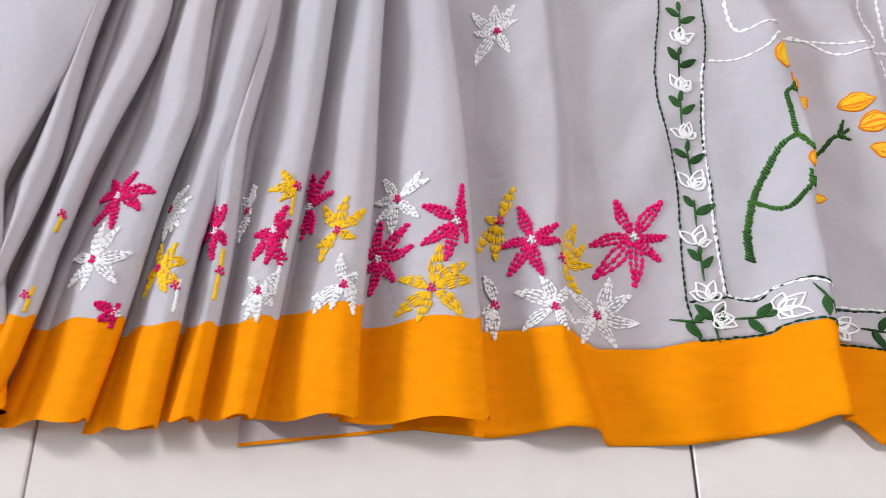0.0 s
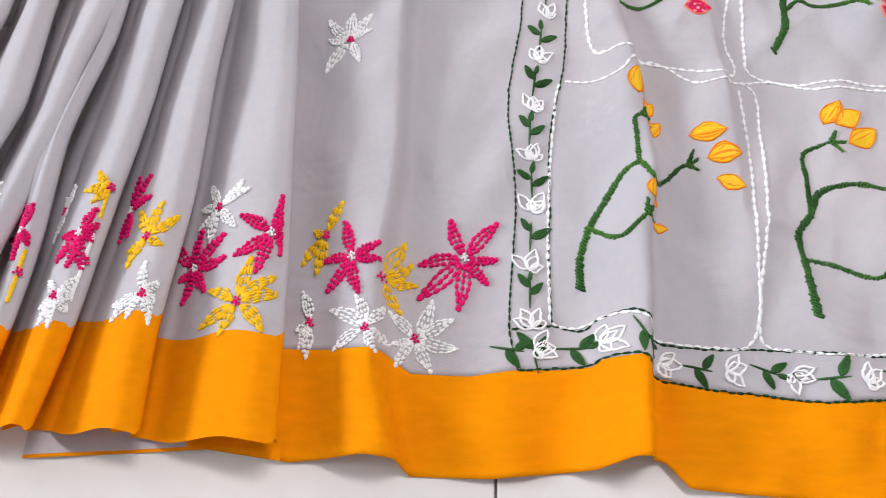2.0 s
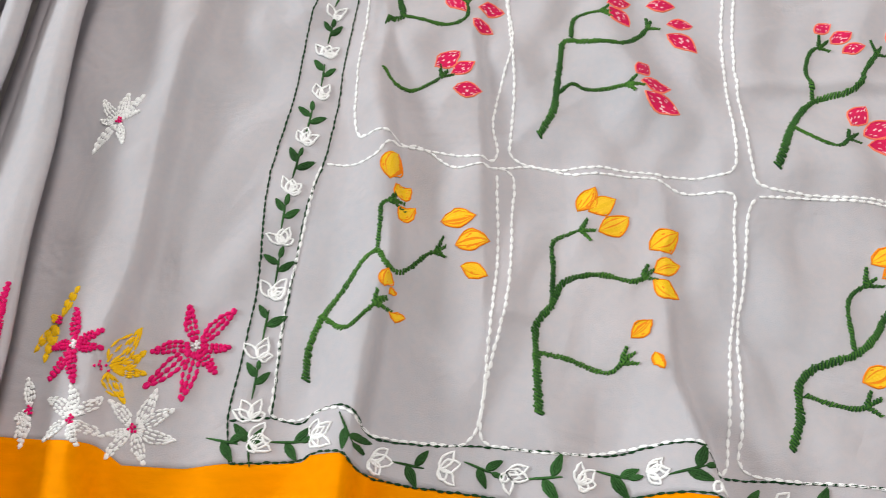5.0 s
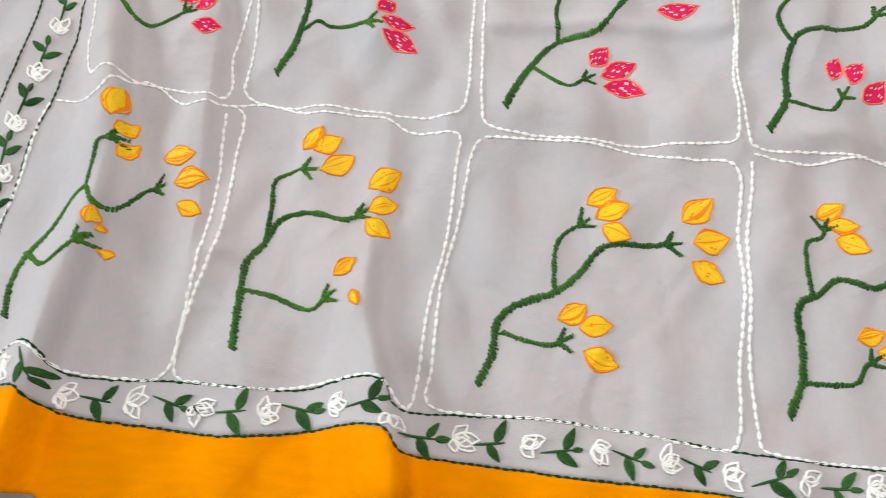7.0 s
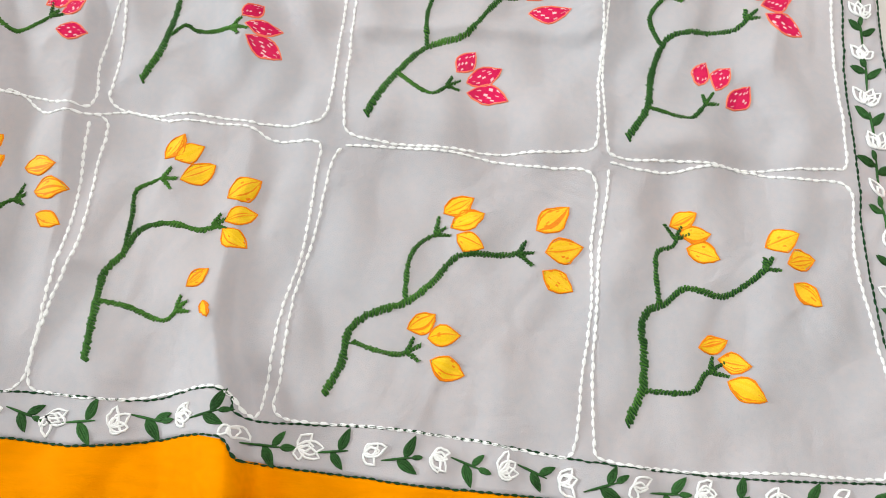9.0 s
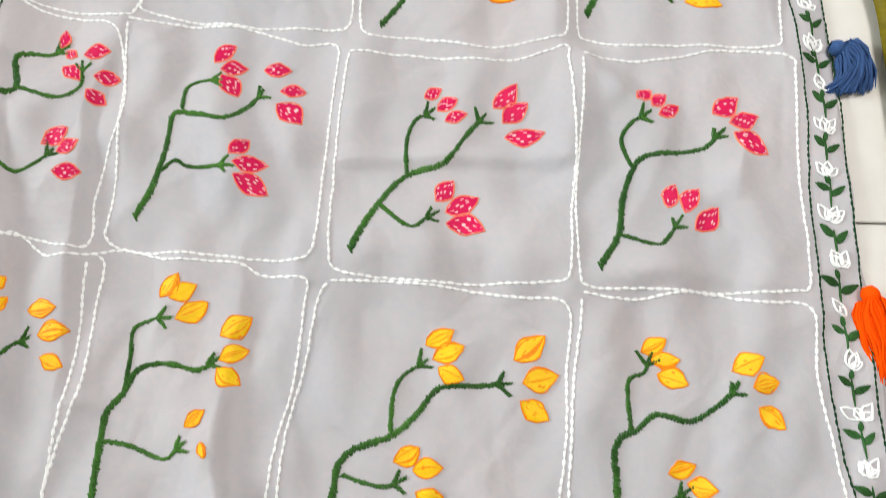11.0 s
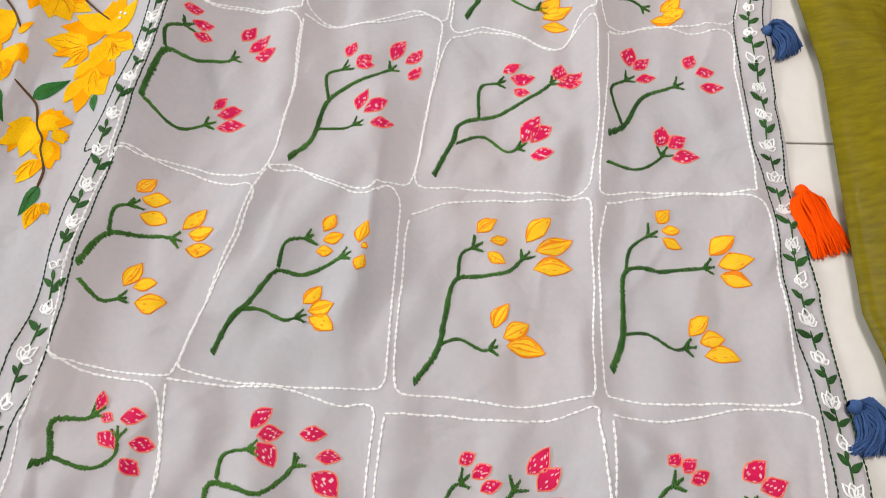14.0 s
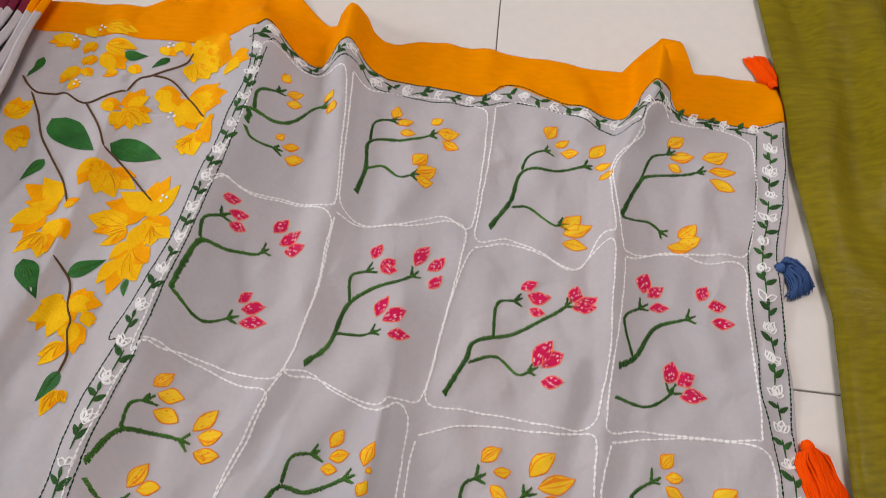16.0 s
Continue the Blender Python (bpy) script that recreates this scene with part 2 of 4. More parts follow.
TOP_OUT = [(236, 1159), (244, 1170), (256, 1168), (319, 1132), (340, 1146), (356, 1155), (374, 1145), (400, 1135), (518, 1123), (554, 1147), (627, 1127), (702, 1108), (721, 1143), (736, 1141), (756, 1153), (767, 1130), (859, 1120), (901, 1134)]
TOP_IN = [(256, 1132), (266, 1145), (314, 1123), (336, 1122), (351, 1126), (370, 1129), (383, 1117), (415, 1107), (519, 1104), (556, 1117), (628, 1108), (703, 1079), (720, 1106), (753, 1124), (804, 1118), (866, 1109)]
OLIVE_SIDE = [(891, 559), (882, 598), (894, 734), (907, 864), (904, 915), (898, 1064), (904, 1147), (899, 1364)]

# ---- the lie of the cloth ----
def along(points):
    """Points in millimetres as metres."""
    return np.array(points, float).reshape(-1, 2) / 1000


def fold(gx, gy, points, heights, left, right):
    """A fold's height over a grid: a crest along the points, with its own slope on either side."""
    p, hh = along(points), np.array(heights, float) / 1000
    best, side, high = np.full(gx.shape, 9.0), np.zeros(gx.shape), np.zeros(gx.shape)
    for (ax, ay), (bx, by), ha, hb in zip(p[:-1], p[1:], hh[:-1], hh[1:]):
        dx, dy = bx - ax, by - ay
        n = math.hypot(dx, dy)
        f = np.clip(((gx - ax) * dx + (gy - ay) * dy) / n**2, 0, 1)
        d = np.hypot(gx - ax - f * dx, gy - ay - f * dy)
        s = np.sign((gx - ax) * dy - (gy - ay) * dx) * (1 if dy > 0 else 1)
        near = d < best
        best, side, high = np.where(near, d, best), np.where(near, s, side), np.where(near, ha + (hb - ha) * f, high)
    width = np.where(side > 0, right, left)
    return high * np.exp(-((best / width) ** 2))


GX0, GY0, GSTEP, GNX, GNY = -0.16, 0.02, 0.002, 560, 660
gx, gy = np.meshgrid(GX0 + GSTEP * np.arange(GNX), GY0 + GSTEP * np.arange(GNY))
lie = np.full(gx.shape, 0.002)
for left, right, points, heights in FOLDS:
    lie += fold(gx, gy, points, heights, left, right)
waves = np.random.RandomState(7)
soft = np.zeros(gx.shape)
for k in range(26):
    a, size, phase = waves.normal(0.15, 0.45), waves.uniform(0.03, 0.09), waves.uniform(0, 6.3)
    warp = 0.02 * np.sin(gy * waves.uniform(8, 20) + phase) + 0.012 * np.sin(gx * waves.uniform(10, 30) + k)
    soft += size * np.sin(6.283 / size * ((gx + warp) * math.cos(a) + gy * math.sin(a)) + phase)
lie += 0.0044 * np.maximum(soft / np.abs(soft).max() * 1.6, -0.7) + 0.0015
for k in range(240):
    cx, cy, a, n = waves.uniform(0.02, 0.85), waves.uniform(0.15, 1.1), waves.normal(1.3, 0.6), waves.uniform(0.012, 0.07)
    if cx < 0.25 and cy > 0.62:
        continue
    u, v = (gx - cx) * math.cos(a) + (gy - cy) * math.sin(a), (gy - cy) * math.cos(a) - (gx - cx) * math.sin(a)
    v = v + 0.12 * u * np.sin(u / n * 1.3 + k)
    lie += waves.uniform(0.0006, 0.0022) * np.exp(-((u / n) ** 2)) * np.exp(-np.abs(v) / waves.uniform(0.0025, 0.008)) * (1 if k % 3 else -0.7)
lie = np.maximum(lie, 0.0015)


def lies(x, y):
    """The cloth's height over the floor at a place."""
    i, j = min(max((x - GX0) / GSTEP, 0), GNX - 1.01), min(max((y - GY0) / GSTEP, 0), GNY - 1.01)
    a, b = int(i), int(j)
    i, j = i - a, j - b
    return float((lie[b, a] * (1 - i) + lie[b, a + 1] * i) * (1 - j) + (lie[b + 1, a] * (1 - i) + lie[b + 1, a + 1] * i) * j)


def edge(i, y):
    """Where the free edge of pleat i lies, at that distance from the hem."""
    p = along(PLEATS[i])
    return float(np.interp(y, p[:, 1], p[:, 0]))


def pleat_left(i, y):
    return edge(i - 1, y) - 0.012 if i else edge(0, y) - 0.16


def pleat_height(i, x, y):
    a, b = pleat_left(i, y), edge(i, y)
    s = min(max((x - a) / max(b - a, 0.004), 0), 1)
    s = max(0, (s - 0.16) / 0.84)
    ripple = 0.0022 * math.sin(37 * y + 2.1 * i) * s + 0.0016 * math.sin(95 * x + 14 * y + i) * s
    return 0.005 + 0.031 * (1 - (1 - s) ** 1.7) + ripple - 0.003 * max(0, s - 0.86) / 0.14


# ---- building ----
class Mesh:
    """Gathers vertices and faces of one part."""

    def __init__(self):
        self.v, self.f, self.m = [], [], []

    def grid(self, rows, mat=0):
        base, n = len(self.v), len(rows[0])
        for row in rows:
            self.v += [tuple(p) for p in row]
        for a in range(len(rows) - 1):
            for b in range(n - 1):
                i = base + a * n + b
                self.f.append((i, i + 1, i + n + 1, i + n))
                self.m.append(mat)

    def thread(self, pts, r, mat=0, lift=0.0, closed=False):
        """A raised thread through points (x, y, z), half sunk into the cloth."""
        n, base = len(pts), len(self.v)
        for k, (x, y, z) in enumerate(pts):
            a = pts[k - 1] if k or closed else pts[k]
            b = pts[(k + 1) % n] if k < n - 1 or closed else pts[k]
            dx, dy = b[0] - a[0], b[1] - a[1]
            d = math.hypot(dx, dy) or 1e-9
            px, py, z = -dy / d, dx / d, z + lift
            e = 0.45 if not closed and k in (0, n - 1) else 1
            self.v += [(x + px * r * e, y + py * r * e, z - 0.0002), (x + px * r * 0.55 * e, y + py * r * 0.55 * e, z + r * 1.1 * e),
                       (x - px * r * 0.55 * e, y - py * r * 0.55 * e, z + r * 1.1 * e), (x - px * r * e, y - py * r * e, z - 0.0002)]
        for k in range(n if closed else n - 1):
            i, j = base + 4 * k, base + 4 * ((k + 1) % n)
            for c in range(3):
                self.f.append((i + c, i + c + 1, j + c + 1, j + c))
                self.m.append(mat)

    def data(self, name, mats, smooth=True):
        me = bpy.data.meshes.new(name)
        me.from_pydata(self.v, [], self.f)
        for m in mats:
            me.materials.append(m)
        me.polygons.foreach_set("material_index", self.m)
        me.polygons.foreach_set("use_smooth", [smooth] * len(self.f))
        me.update()
        return me


def part(name, mesh, mats, parent, label="", smooth=True):
    ob = new(name, mesh.data(name, mats, smooth))
    ob.parent = parent
    return tagged(ob, label)


def box(name, lo, hi, mat, bevel=0.0):
    bm = bmesh.new()
    bmesh.ops.create_cube(bm, size=1)
    for v in bm.verts:
        v.co = [lo[k] + (v.co[k] + 0.5) * (hi[k] - lo[k]) for k in range(3)]
    if bevel:
        bmesh.ops.bevel(bm, geom=bm.edges[:], offset=bevel, segments=2, affect="EDGES")
    me = bpy.data.meshes.new(name)
    bm.to_mesh(me)
    bm.free()
    me.materials.append(mat)
    return new(name, me)


# ---- the room: tiled floor, plain walls, ceiling ----
X0, X1, Y0, Y1, TOP = -5.5, 2.8, -2.0, 3.2, 3.2
floor = tagged(box("floor", (X0, Y0, -0.06), (X1, Y1, -0.003), JOINT), "floor of square cream ceramic tiles with dark joints", "floor", kind="structure")
tagged(box("ceiling", (X0, Y0, TOP), (X1, Y1, TOP + 0.1), WALL), "plain pale ceiling", "ceiling", kind="structure")
tagged(box("wall_north", (X0, Y1, 0), (X1, Y1 + 0.12, TOP), WALL), "plain pale wall", "wall", kind="structure")
tagged(box("wall_south", (X0, Y0 - 0.12, 0), (X1, Y0, TOP), WALL), "plain pale wall", "wall", kind="structure")
tagged(box("wall_east", (X1, Y0, 0), (X1 + 0.12, Y1, TOP), WALL), "plain pale wall", "wall", kind="structure")
west = new("wall_west")
tagged(west, "plain pale wall with a window opening", "wall", kind="structure")
for lo, hi in (((X0 - 0.12, Y0, 0), (X0, -0.05, TOP)), ((X0 - 0.12, 2.45, 0), (X0, Y1, TOP)), ((X0 - 0.12, -0.05, 0), (X0, 2.45, 1.4)), ((X0 - 0.12, -0.05, 3.0), (X0, 2.45, TOP))):
    box("wall_panel", lo, hi, WALL).parent = west

# ---- the saree: cloth, border, pleats ----
saree = tagged(new("saree"), "grey embroidered saree with orange border spread on tiled floor", "saree")


def level(line, x):
    p = along(line)
    return float(np.interp(x, p[:, 0], p[:, 1]))


def across(line, y):
    p = along(line)
    return float(np.interp(y, p[:, 1], p[:, 0]))


def sheet_left(y):
    return edge(8, y) - 0.055


COLS = 330


def sheet_rows(low, high, n, y_low, y_high):
    rows = []
    for k in range(n + 1):
        f, row = k / n, []
        y_mid = y_low + (y_high - y_low) * f
        a, b = sheet_left(y_mid), across(SIDE, y_mid)
        for c in range(COLS + 1):
            x = a + (b - a) * c / COLS
            y = level(low, x) + (level(high, x) - level(low, x)) * f
            z = lies(x, y)
            hang = min(1, max(0, 1.35 - (x - a) / 0.06))
            row.append((x, y, z * (1 - hang) + 0.004 * hang))
        rows.append(row)
    return rows


for name, low, high, n, y_low, y_high, mat, label in (
        ("cloth", BORDER_LOW, BORDER_TOP, 300, 0.13, 1.14, GREY, "thin grey muslin"),
        ("border", HEM_LOW, BORDER_LOW, 18, 0.08, 0.13, ORANGE, "bright orange woven border"),
        ("border", BORDER_TOP, HEM_TOP, 20, 1.14, 1.2, ORANGE, "bright orange woven border")):
    m = Mesh()
    m.grid(sheet_rows(low, high, n, y_low, y_high))
    ob = part(name, m, [mat], saree, label)
    thick = ob.modifiers.new("thickness", "SOLIDIFY")
    thick.thickness, thick.offset = 0.0005, -1


def pleat_point(i, s, y):
    """A place on pleat i: s from 0 at its hidden root to 1 at its free edge, past 1 round the edge and under."""
    a, b = pleat_left(i, y), edge(i, y)
    if s <= 1:
        x = a + (b - a) * s
        return x, y, pleat_height(i, x, y)
    w = (s - 1) * math.pi
    top, r = pleat_height(i, b, y), 0.0036
    return b + r * math.sin(min(w, math.pi)) - max(0, s - 2) * 0.02, y, top - r * (1 - math.cos(min(w, math.pi)))


STEPS = [k / 18 for k in range(19)] + [1.17, 1.33, 1.5, 1.67, 1.83, 2.0, 2.3, 2.7]
for i in range(9):
    cloth, low, high = Mesh(), Mesh(), Mesh()
    line = (0.147, 0.149, 0.151, 0.149, 0.144, 0.144, 0.147, 0.154, 0.146)[i]
    hem = (0.096, 0.094, 0.091, 0.088, 0.084, 0.088, 0.089, 0.089, 0.087)[i]

    def strip(y_low, y_high, n):
        return [[pleat_point(i, s, y_low + (y_high - y_low) * k / n + 0.0015 * math.sin(9 * s + i)) for s in STEPS] for k in range(n + 1)]

    cloth.grid(strip(line, 1.15, 130))
    low.grid(strip(hem, line, 10))
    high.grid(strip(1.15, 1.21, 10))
    pleat = part("pleat", cloth, [GREY], saree, "pleat of grey muslin")
    part("border", low, [ORANGE], pleat, "bright orange woven border")
    # plum puts shade into the far border's colour on the left pleats
    part("border", high, [SHADED_PLUM if i < 7 else ORANGE], pleat, "border at the far hem, its shade coloured plum on the left pleats")
inner, rim = Mesh(), Mesh()
inner.grid([[(-0.137 + 0.11 * s, 0.0768 + 0.009 * s + 0.032 * k / 6, 0.0022 + 0.0012 * math.sin(9 * s)) for s in [c / 20 for c in range(21)]] for k in range(7)])
rim.grid([[(-0.137 + 0.11 * s, 0.0748 + 0.009 * s + 0.002 * k / 2, 0.002 + 0.0012 * math.sin(9 * s)) for s in [c / 20 for c in range(21)]] for k in range(3)])
under = Mesh()
under.grid([[(-0.040 + 0.052 * s, 0.0785 + 0.006 * (1 - s) + 0.03 * k / 6, 0.0035 + 0.0012 * math.sin(7 * s + 1)) for s in [c / 16 for c in range(17)]] for k in range(7)])
part("border", under, [ORANGE], saree, "orange border of the layer underneath")
turned = part("turned_pleat", inner, [GREY], saree, "grey wrong side of an inner pleat")
part("border", rim, [ORANGE], turned, "thin edge of the orange border")


# ---- embroidery ----
def smooth_line(points, step):
    """Evenly stepped points on a soft curve through the given ones, in metres."""
    p = [Vector((*q, 0)) for q in points]
    p = [2 * p[0] - p[1], *p, 2 * p[-1] - p[-2]]
    out = []
    for a, b, c, d in zip(p[:-3], p[1:-2], p[2:-1], p[3:]):
        n = max(2, int((c - b).length / step * 2))
        for k in range(n):
            t = k / n
            q = 0.5 * (2 * b + (c - a) * t + (2 * a - 5 * b + 4 * c - d) * t * t + (3 * b - a - 3 * c + d) * t**3)
            out.append((q.x, q.y))
    out.append((p[-2].x, p[-2].y))
    done = [out[0]]
    rest = step
    for a, b in zip(out[:-1], out[1:]):
        d = math.dist(a, b)
        while d > 0 and rest <= d:
            done.append((a[0] + (b[0] - a[0]) * rest / d, a[1] + (b[1] - a[1]) * rest / d))
            rest += step
        rest -= d
    return done


def laid(pts):
    return [(x, y, lies(x, y) + 0.0004) for x, y in pts]


def chain(mesh, points, link=0.0058, wide=0.00066, r=0.00040, mat=0):
    """Chain stitch: one unbroken thread that swells into a small double loop at each stitch."""
    line = smooth_line(points, link)
    rows = []
    for k, ((ax, ay), (bx, by)) in enumerate(zip(line[:-1], line[1:])):
        d = math.dist((ax, ay), (bx, by)) or 1e-9
        ux, uy = (bx - ax) / d, (by - ay) / d
        jx, jy = random.uniform(-1, 1) * 0.00035, random.uniform(-1, 1) * 0.00035
        swell = random.uniform(0.85, 1.15)
        for f, g in ((0.03, 0.16), (0.14, 0.66), (0.40, 1.0), (0.70, 0.95), (0.90, 0.42)):
            x, y = ax + (bx - ax) * f + jx * g, ay + (by - ay) * f + jy * g
            w = (wide + r) * g * swell
            row = []
            for c, h in ((-1, -0.25), (-0.8, 0.7), (-0.45, 1.0), (0, 0.45), (0.45, 1.0), (0.8, 0.7), (1, -0.25)):
                px, py = x - uy * w * c, y + ux * w * c
                row.append((px, py, lies(px, py) + 0.0002 + r * 2.1 * h * (0.35 + 0.65 * g)))
            rows.append(row)
    mesh.grid(rows, mat)


def satin(mesh, points, wide_a, wide_b, mat=0, step=0.0021):
    """Satin stitch: short threads laid side by side across a line, each a ridge with a groove after it. The grooves'
    shade is coloured in with the second material.
    """
    line = smooth_line(points, step)
    n = len(line)
    rows = []
    for k in range(n - 1):
        (ax, ay), (bx, by) = line[k], line[k + 1]
        d = math.dist((ax, ay), (bx, by)) or 1e-9
        ux, uy = (bx - ax) / d, (by - ay) / d
        w = (wide_a + (wide_b - wide_a) * k / n) * random.uniform(0.76, 1.22) / 2
        lean = random.uniform(0.25, 0.7) * w
        for along_step, thin, top in ((0.0, 0.68, -0.3), (0.24, 1.0, 1.0), (0.74, 1.0, 0.95)):
            row = []
            for f in (-1, -0.75, -0.35, 0, 0.35, 0.75, 1):
                x = ax + ux * (d * along_step + lean * f) - uy * w * f * thin
                y = ay + uy * (d * along_step + lean * f) + ux * w * f * thin
                row.append((x, y, lies(x, y) - 0.0002 + (0.0005 + 0.0008 * top) * (1 - f * f) + 0.0003 * top * (abs(f) < 1)))
            rows.append(row)
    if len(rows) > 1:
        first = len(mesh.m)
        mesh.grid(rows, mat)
        # groove faces go dark green: shade between stitches put into the colour
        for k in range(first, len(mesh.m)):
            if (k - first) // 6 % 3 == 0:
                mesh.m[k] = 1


def leaf_shape(ax, ay, bx, by, wide, n=7, bow=0.0, scale=1.0, peak=0.92):
    """The outline of a leaf from its root a to its tip b."""
    d = math.dist((ax, ay), (bx, by)) or 1e-9
    ux, uy = (bx - ax) / d, (by - ay) / d
    cx, cy = (ax + bx) / 2, (ay + by) / 2

    def at(f, side):
        w = wide * (1 - abs(2 * f**peak - 1) ** 1.6) * side + bow * math.sin(math.pi * f) * d
        x, y = ax + ux * d * f - uy * w, ay + uy * d * f + ux * w
        return cx + (x - cx) * scale, cy + (y - cy) * scale

    return [at(k / n, 1) for k in range(n)] + [at(1 - k / n, -1) for k in range(n)]


def patch(mesh, outline, mat=0, lift=0.0005, dome=0.0003, drop=0.0003):
    """A filled shape, slightly domed, that follows the cloth."""
    cx, cy = sum(p[0] for p in outline) / len(outline), sum(p[1] for p in outline) / len(outline)
    base, n = len(mesh.v), len(outline)
    for f, up in ((1, -drop), (0.8, dome * 0.7), (0.45, dome)):
        mesh.v += [(cx + (x - cx) * f, cy + (y - cy) * f, lies(cx + (x - cx) * f, cy + (y - cy) * f) + lift + up) for x, y in outline]
    mesh.v.append((cx, cy, lies(cx, cy) + lift + dome))
    for ring in range(2):
        for k in range(n):
            j = (k + 1) % n
            mesh.f.append((base + ring * n + k, base + ring * n + n + k, base + ring * n + n + j, base + ring * n + j))
            mesh.m.append(mat)
    for k in range(n):
        mesh.f.append((base + 2 * n + k, base + 3 * n, base + 2 * n + (k + 1) % n))
        mesh.m.append(mat)


def bud(colour, ax, ay, bx, by, parent):
    """A stitched bud: ridges of laid thread side by side, in two or three shades, with a stitched rim."""
    ax, ay, bx, by = ax / 1000, ay / 1000, bx / 1000, by / 1000
    ax, ay = ax - (bx - ax) * 0.12, ay - (by - ay) * 0.12
    length = math.dist((ax, ay), (bx, by))
    wide = min(0.0080, max(0.0025, length * 0.31)) * random.uniform(0.85, 1.12)
    bow = random.uniform(-0.09, 0.09)
    ux, uy = (bx - ax) / length, (by - ay) / length
    m = Mesh()
    lanes, steps = 14, 10
    lean = random.uniform(-0.3, 0.3)
    for k in range(steps + 1):
        f = 0.03 + 0.94 * k / steps
        half = wide * (1 - abs(2 * f**0.92 - 1) ** 1.6)
        for c in range(lanes + 1):
            u = 2 * c / lanes - 1
            w = half * u * random.uniform(0.93, 1.07) + bow * math.sin(math.pi * f) * length
            g = f + lean * 0.12 * (1 - u * u) * math.sin(math.pi * f)
            x, y = ax + ux * g * length - uy * w, ay + uy * g * length + ux * w
            m.v.append((x, y, lies(x, y) + 0.0002 + 0.0005 * (1 - u * u) + (0.0004 if c % 2 else 0.0) * random.uniform(0.6, 1.2)))
    shade = [random.choice((0, 0, 0, 0, 2, 2, 1)) for c in range(lanes)]
    for k in range(steps):
        for c in range(lanes):
            i = k * (lanes + 1) + c
            m.f.append((i, i + 1, i + lanes + 2, i + lanes + 1))
            if colour == "yellow":
                m.m.append(shade[c] if random.random() < 0.96 else 1)
            else:
                m.m.append(2 if (c + 2 * k + shade[c]) % 7 == 0 and random.random() < 0.75 else 0)
    rim = [(x + random.uniform(-0.0005, 0.0005), y + random.uniform(-0.0005, 0.0005)) for x, y in leaf_shape(ax, ay, bx, by, wide * 1.05, 7, bow)]
    m.thread([(x, y, lies(x, y) + 0.0002) for x, y in rim], 0.00062, 1 if colour == "yellow" else 3, 0, True)
    mats = [YELLOW_THREAD, ORANGE_THREAD, GOLD_THREAD] if colour == "yellow" else [ROSE_THREAD, ROSE_THREAD, PALE_PINK, SALMON_THREAD]
    part("bud", m, mats, parent)


def sprig(colour, strokes, buds):
    stem = None
    for k, line in enumerate([along(s) for s in strokes]):
        m = Mesh()
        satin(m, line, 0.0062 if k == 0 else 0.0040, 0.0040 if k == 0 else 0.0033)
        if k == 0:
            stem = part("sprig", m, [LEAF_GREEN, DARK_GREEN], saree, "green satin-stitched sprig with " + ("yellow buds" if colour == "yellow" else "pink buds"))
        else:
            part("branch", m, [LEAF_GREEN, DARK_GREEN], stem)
        (ax, ay), (bx, by) = line[-2], line[-1]
        a0 = math.atan2(by - ay, bx - ax)
        if any(j != k and min(math.dist((bx, by), q) for q in along(o)) < 0.007 for j, o in enumerate(strokes)):
            continue
        calyx = Mesh()
        for turn in (0.8, 0.05, -0.8):
            a = a0 + turn + random.uniform(-0.2, 0.2)
            n = random.uniform(0.010, 0.0135)
            root = (bx - math.cos(a0) * 0.003, by - math.sin(a0) * 0.003)
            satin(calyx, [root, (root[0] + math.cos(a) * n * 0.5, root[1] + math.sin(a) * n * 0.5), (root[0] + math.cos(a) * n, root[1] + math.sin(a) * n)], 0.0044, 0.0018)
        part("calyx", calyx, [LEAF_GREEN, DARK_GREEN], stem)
    for b in buds:
        bud(colour, *b, stem)


def cell_outline(points):
    p = along(points)
    m = Mesh()
    # corners are rounded a little by cutting each side short
    chain(m, [*p, p[0]])
    part("square_outline", m, [WHITE_THREAD], saree, "white chain-stitched square")


def blossom(x, y, angle, size):
    """A small white outlined flower of three or four loops."""
    m = Mesh()
    angle += random.uniform(-0.35, 0.35)
    for turn, n, w in ((0.0, 0.95, 0.24), (0.65, 0.9, 0.2), (-0.65, 0.9, 0.2), (0.25, 0.62, 0.16), (-1.2, 0.6, 0.17)):
        if random.random() < 0.13:
            continue
        a = angle + turn + random.uniform(-0.28, 0.28)
        n *= size * random.uniform(0.8, 1.15)
        rx, ry = x - math.cos(angle) * size * 0.42, y - math.sin(angle) * size * 0.42
        loop = [(px + random.uniform(-0.0004, 0.0004), py + random.uniform(-0.0004, 0.0004)) for px, py in leaf_shape(rx, ry, rx + math.cos(a) * n, ry + math.sin(a) * n, w * size * 1.15, 6)]
        m.thread(laid(loop), 0.00076, 0, 0.0002, True)
    part("blossom", m, [WHITE_THREAD], saree, "white outlined blossom")


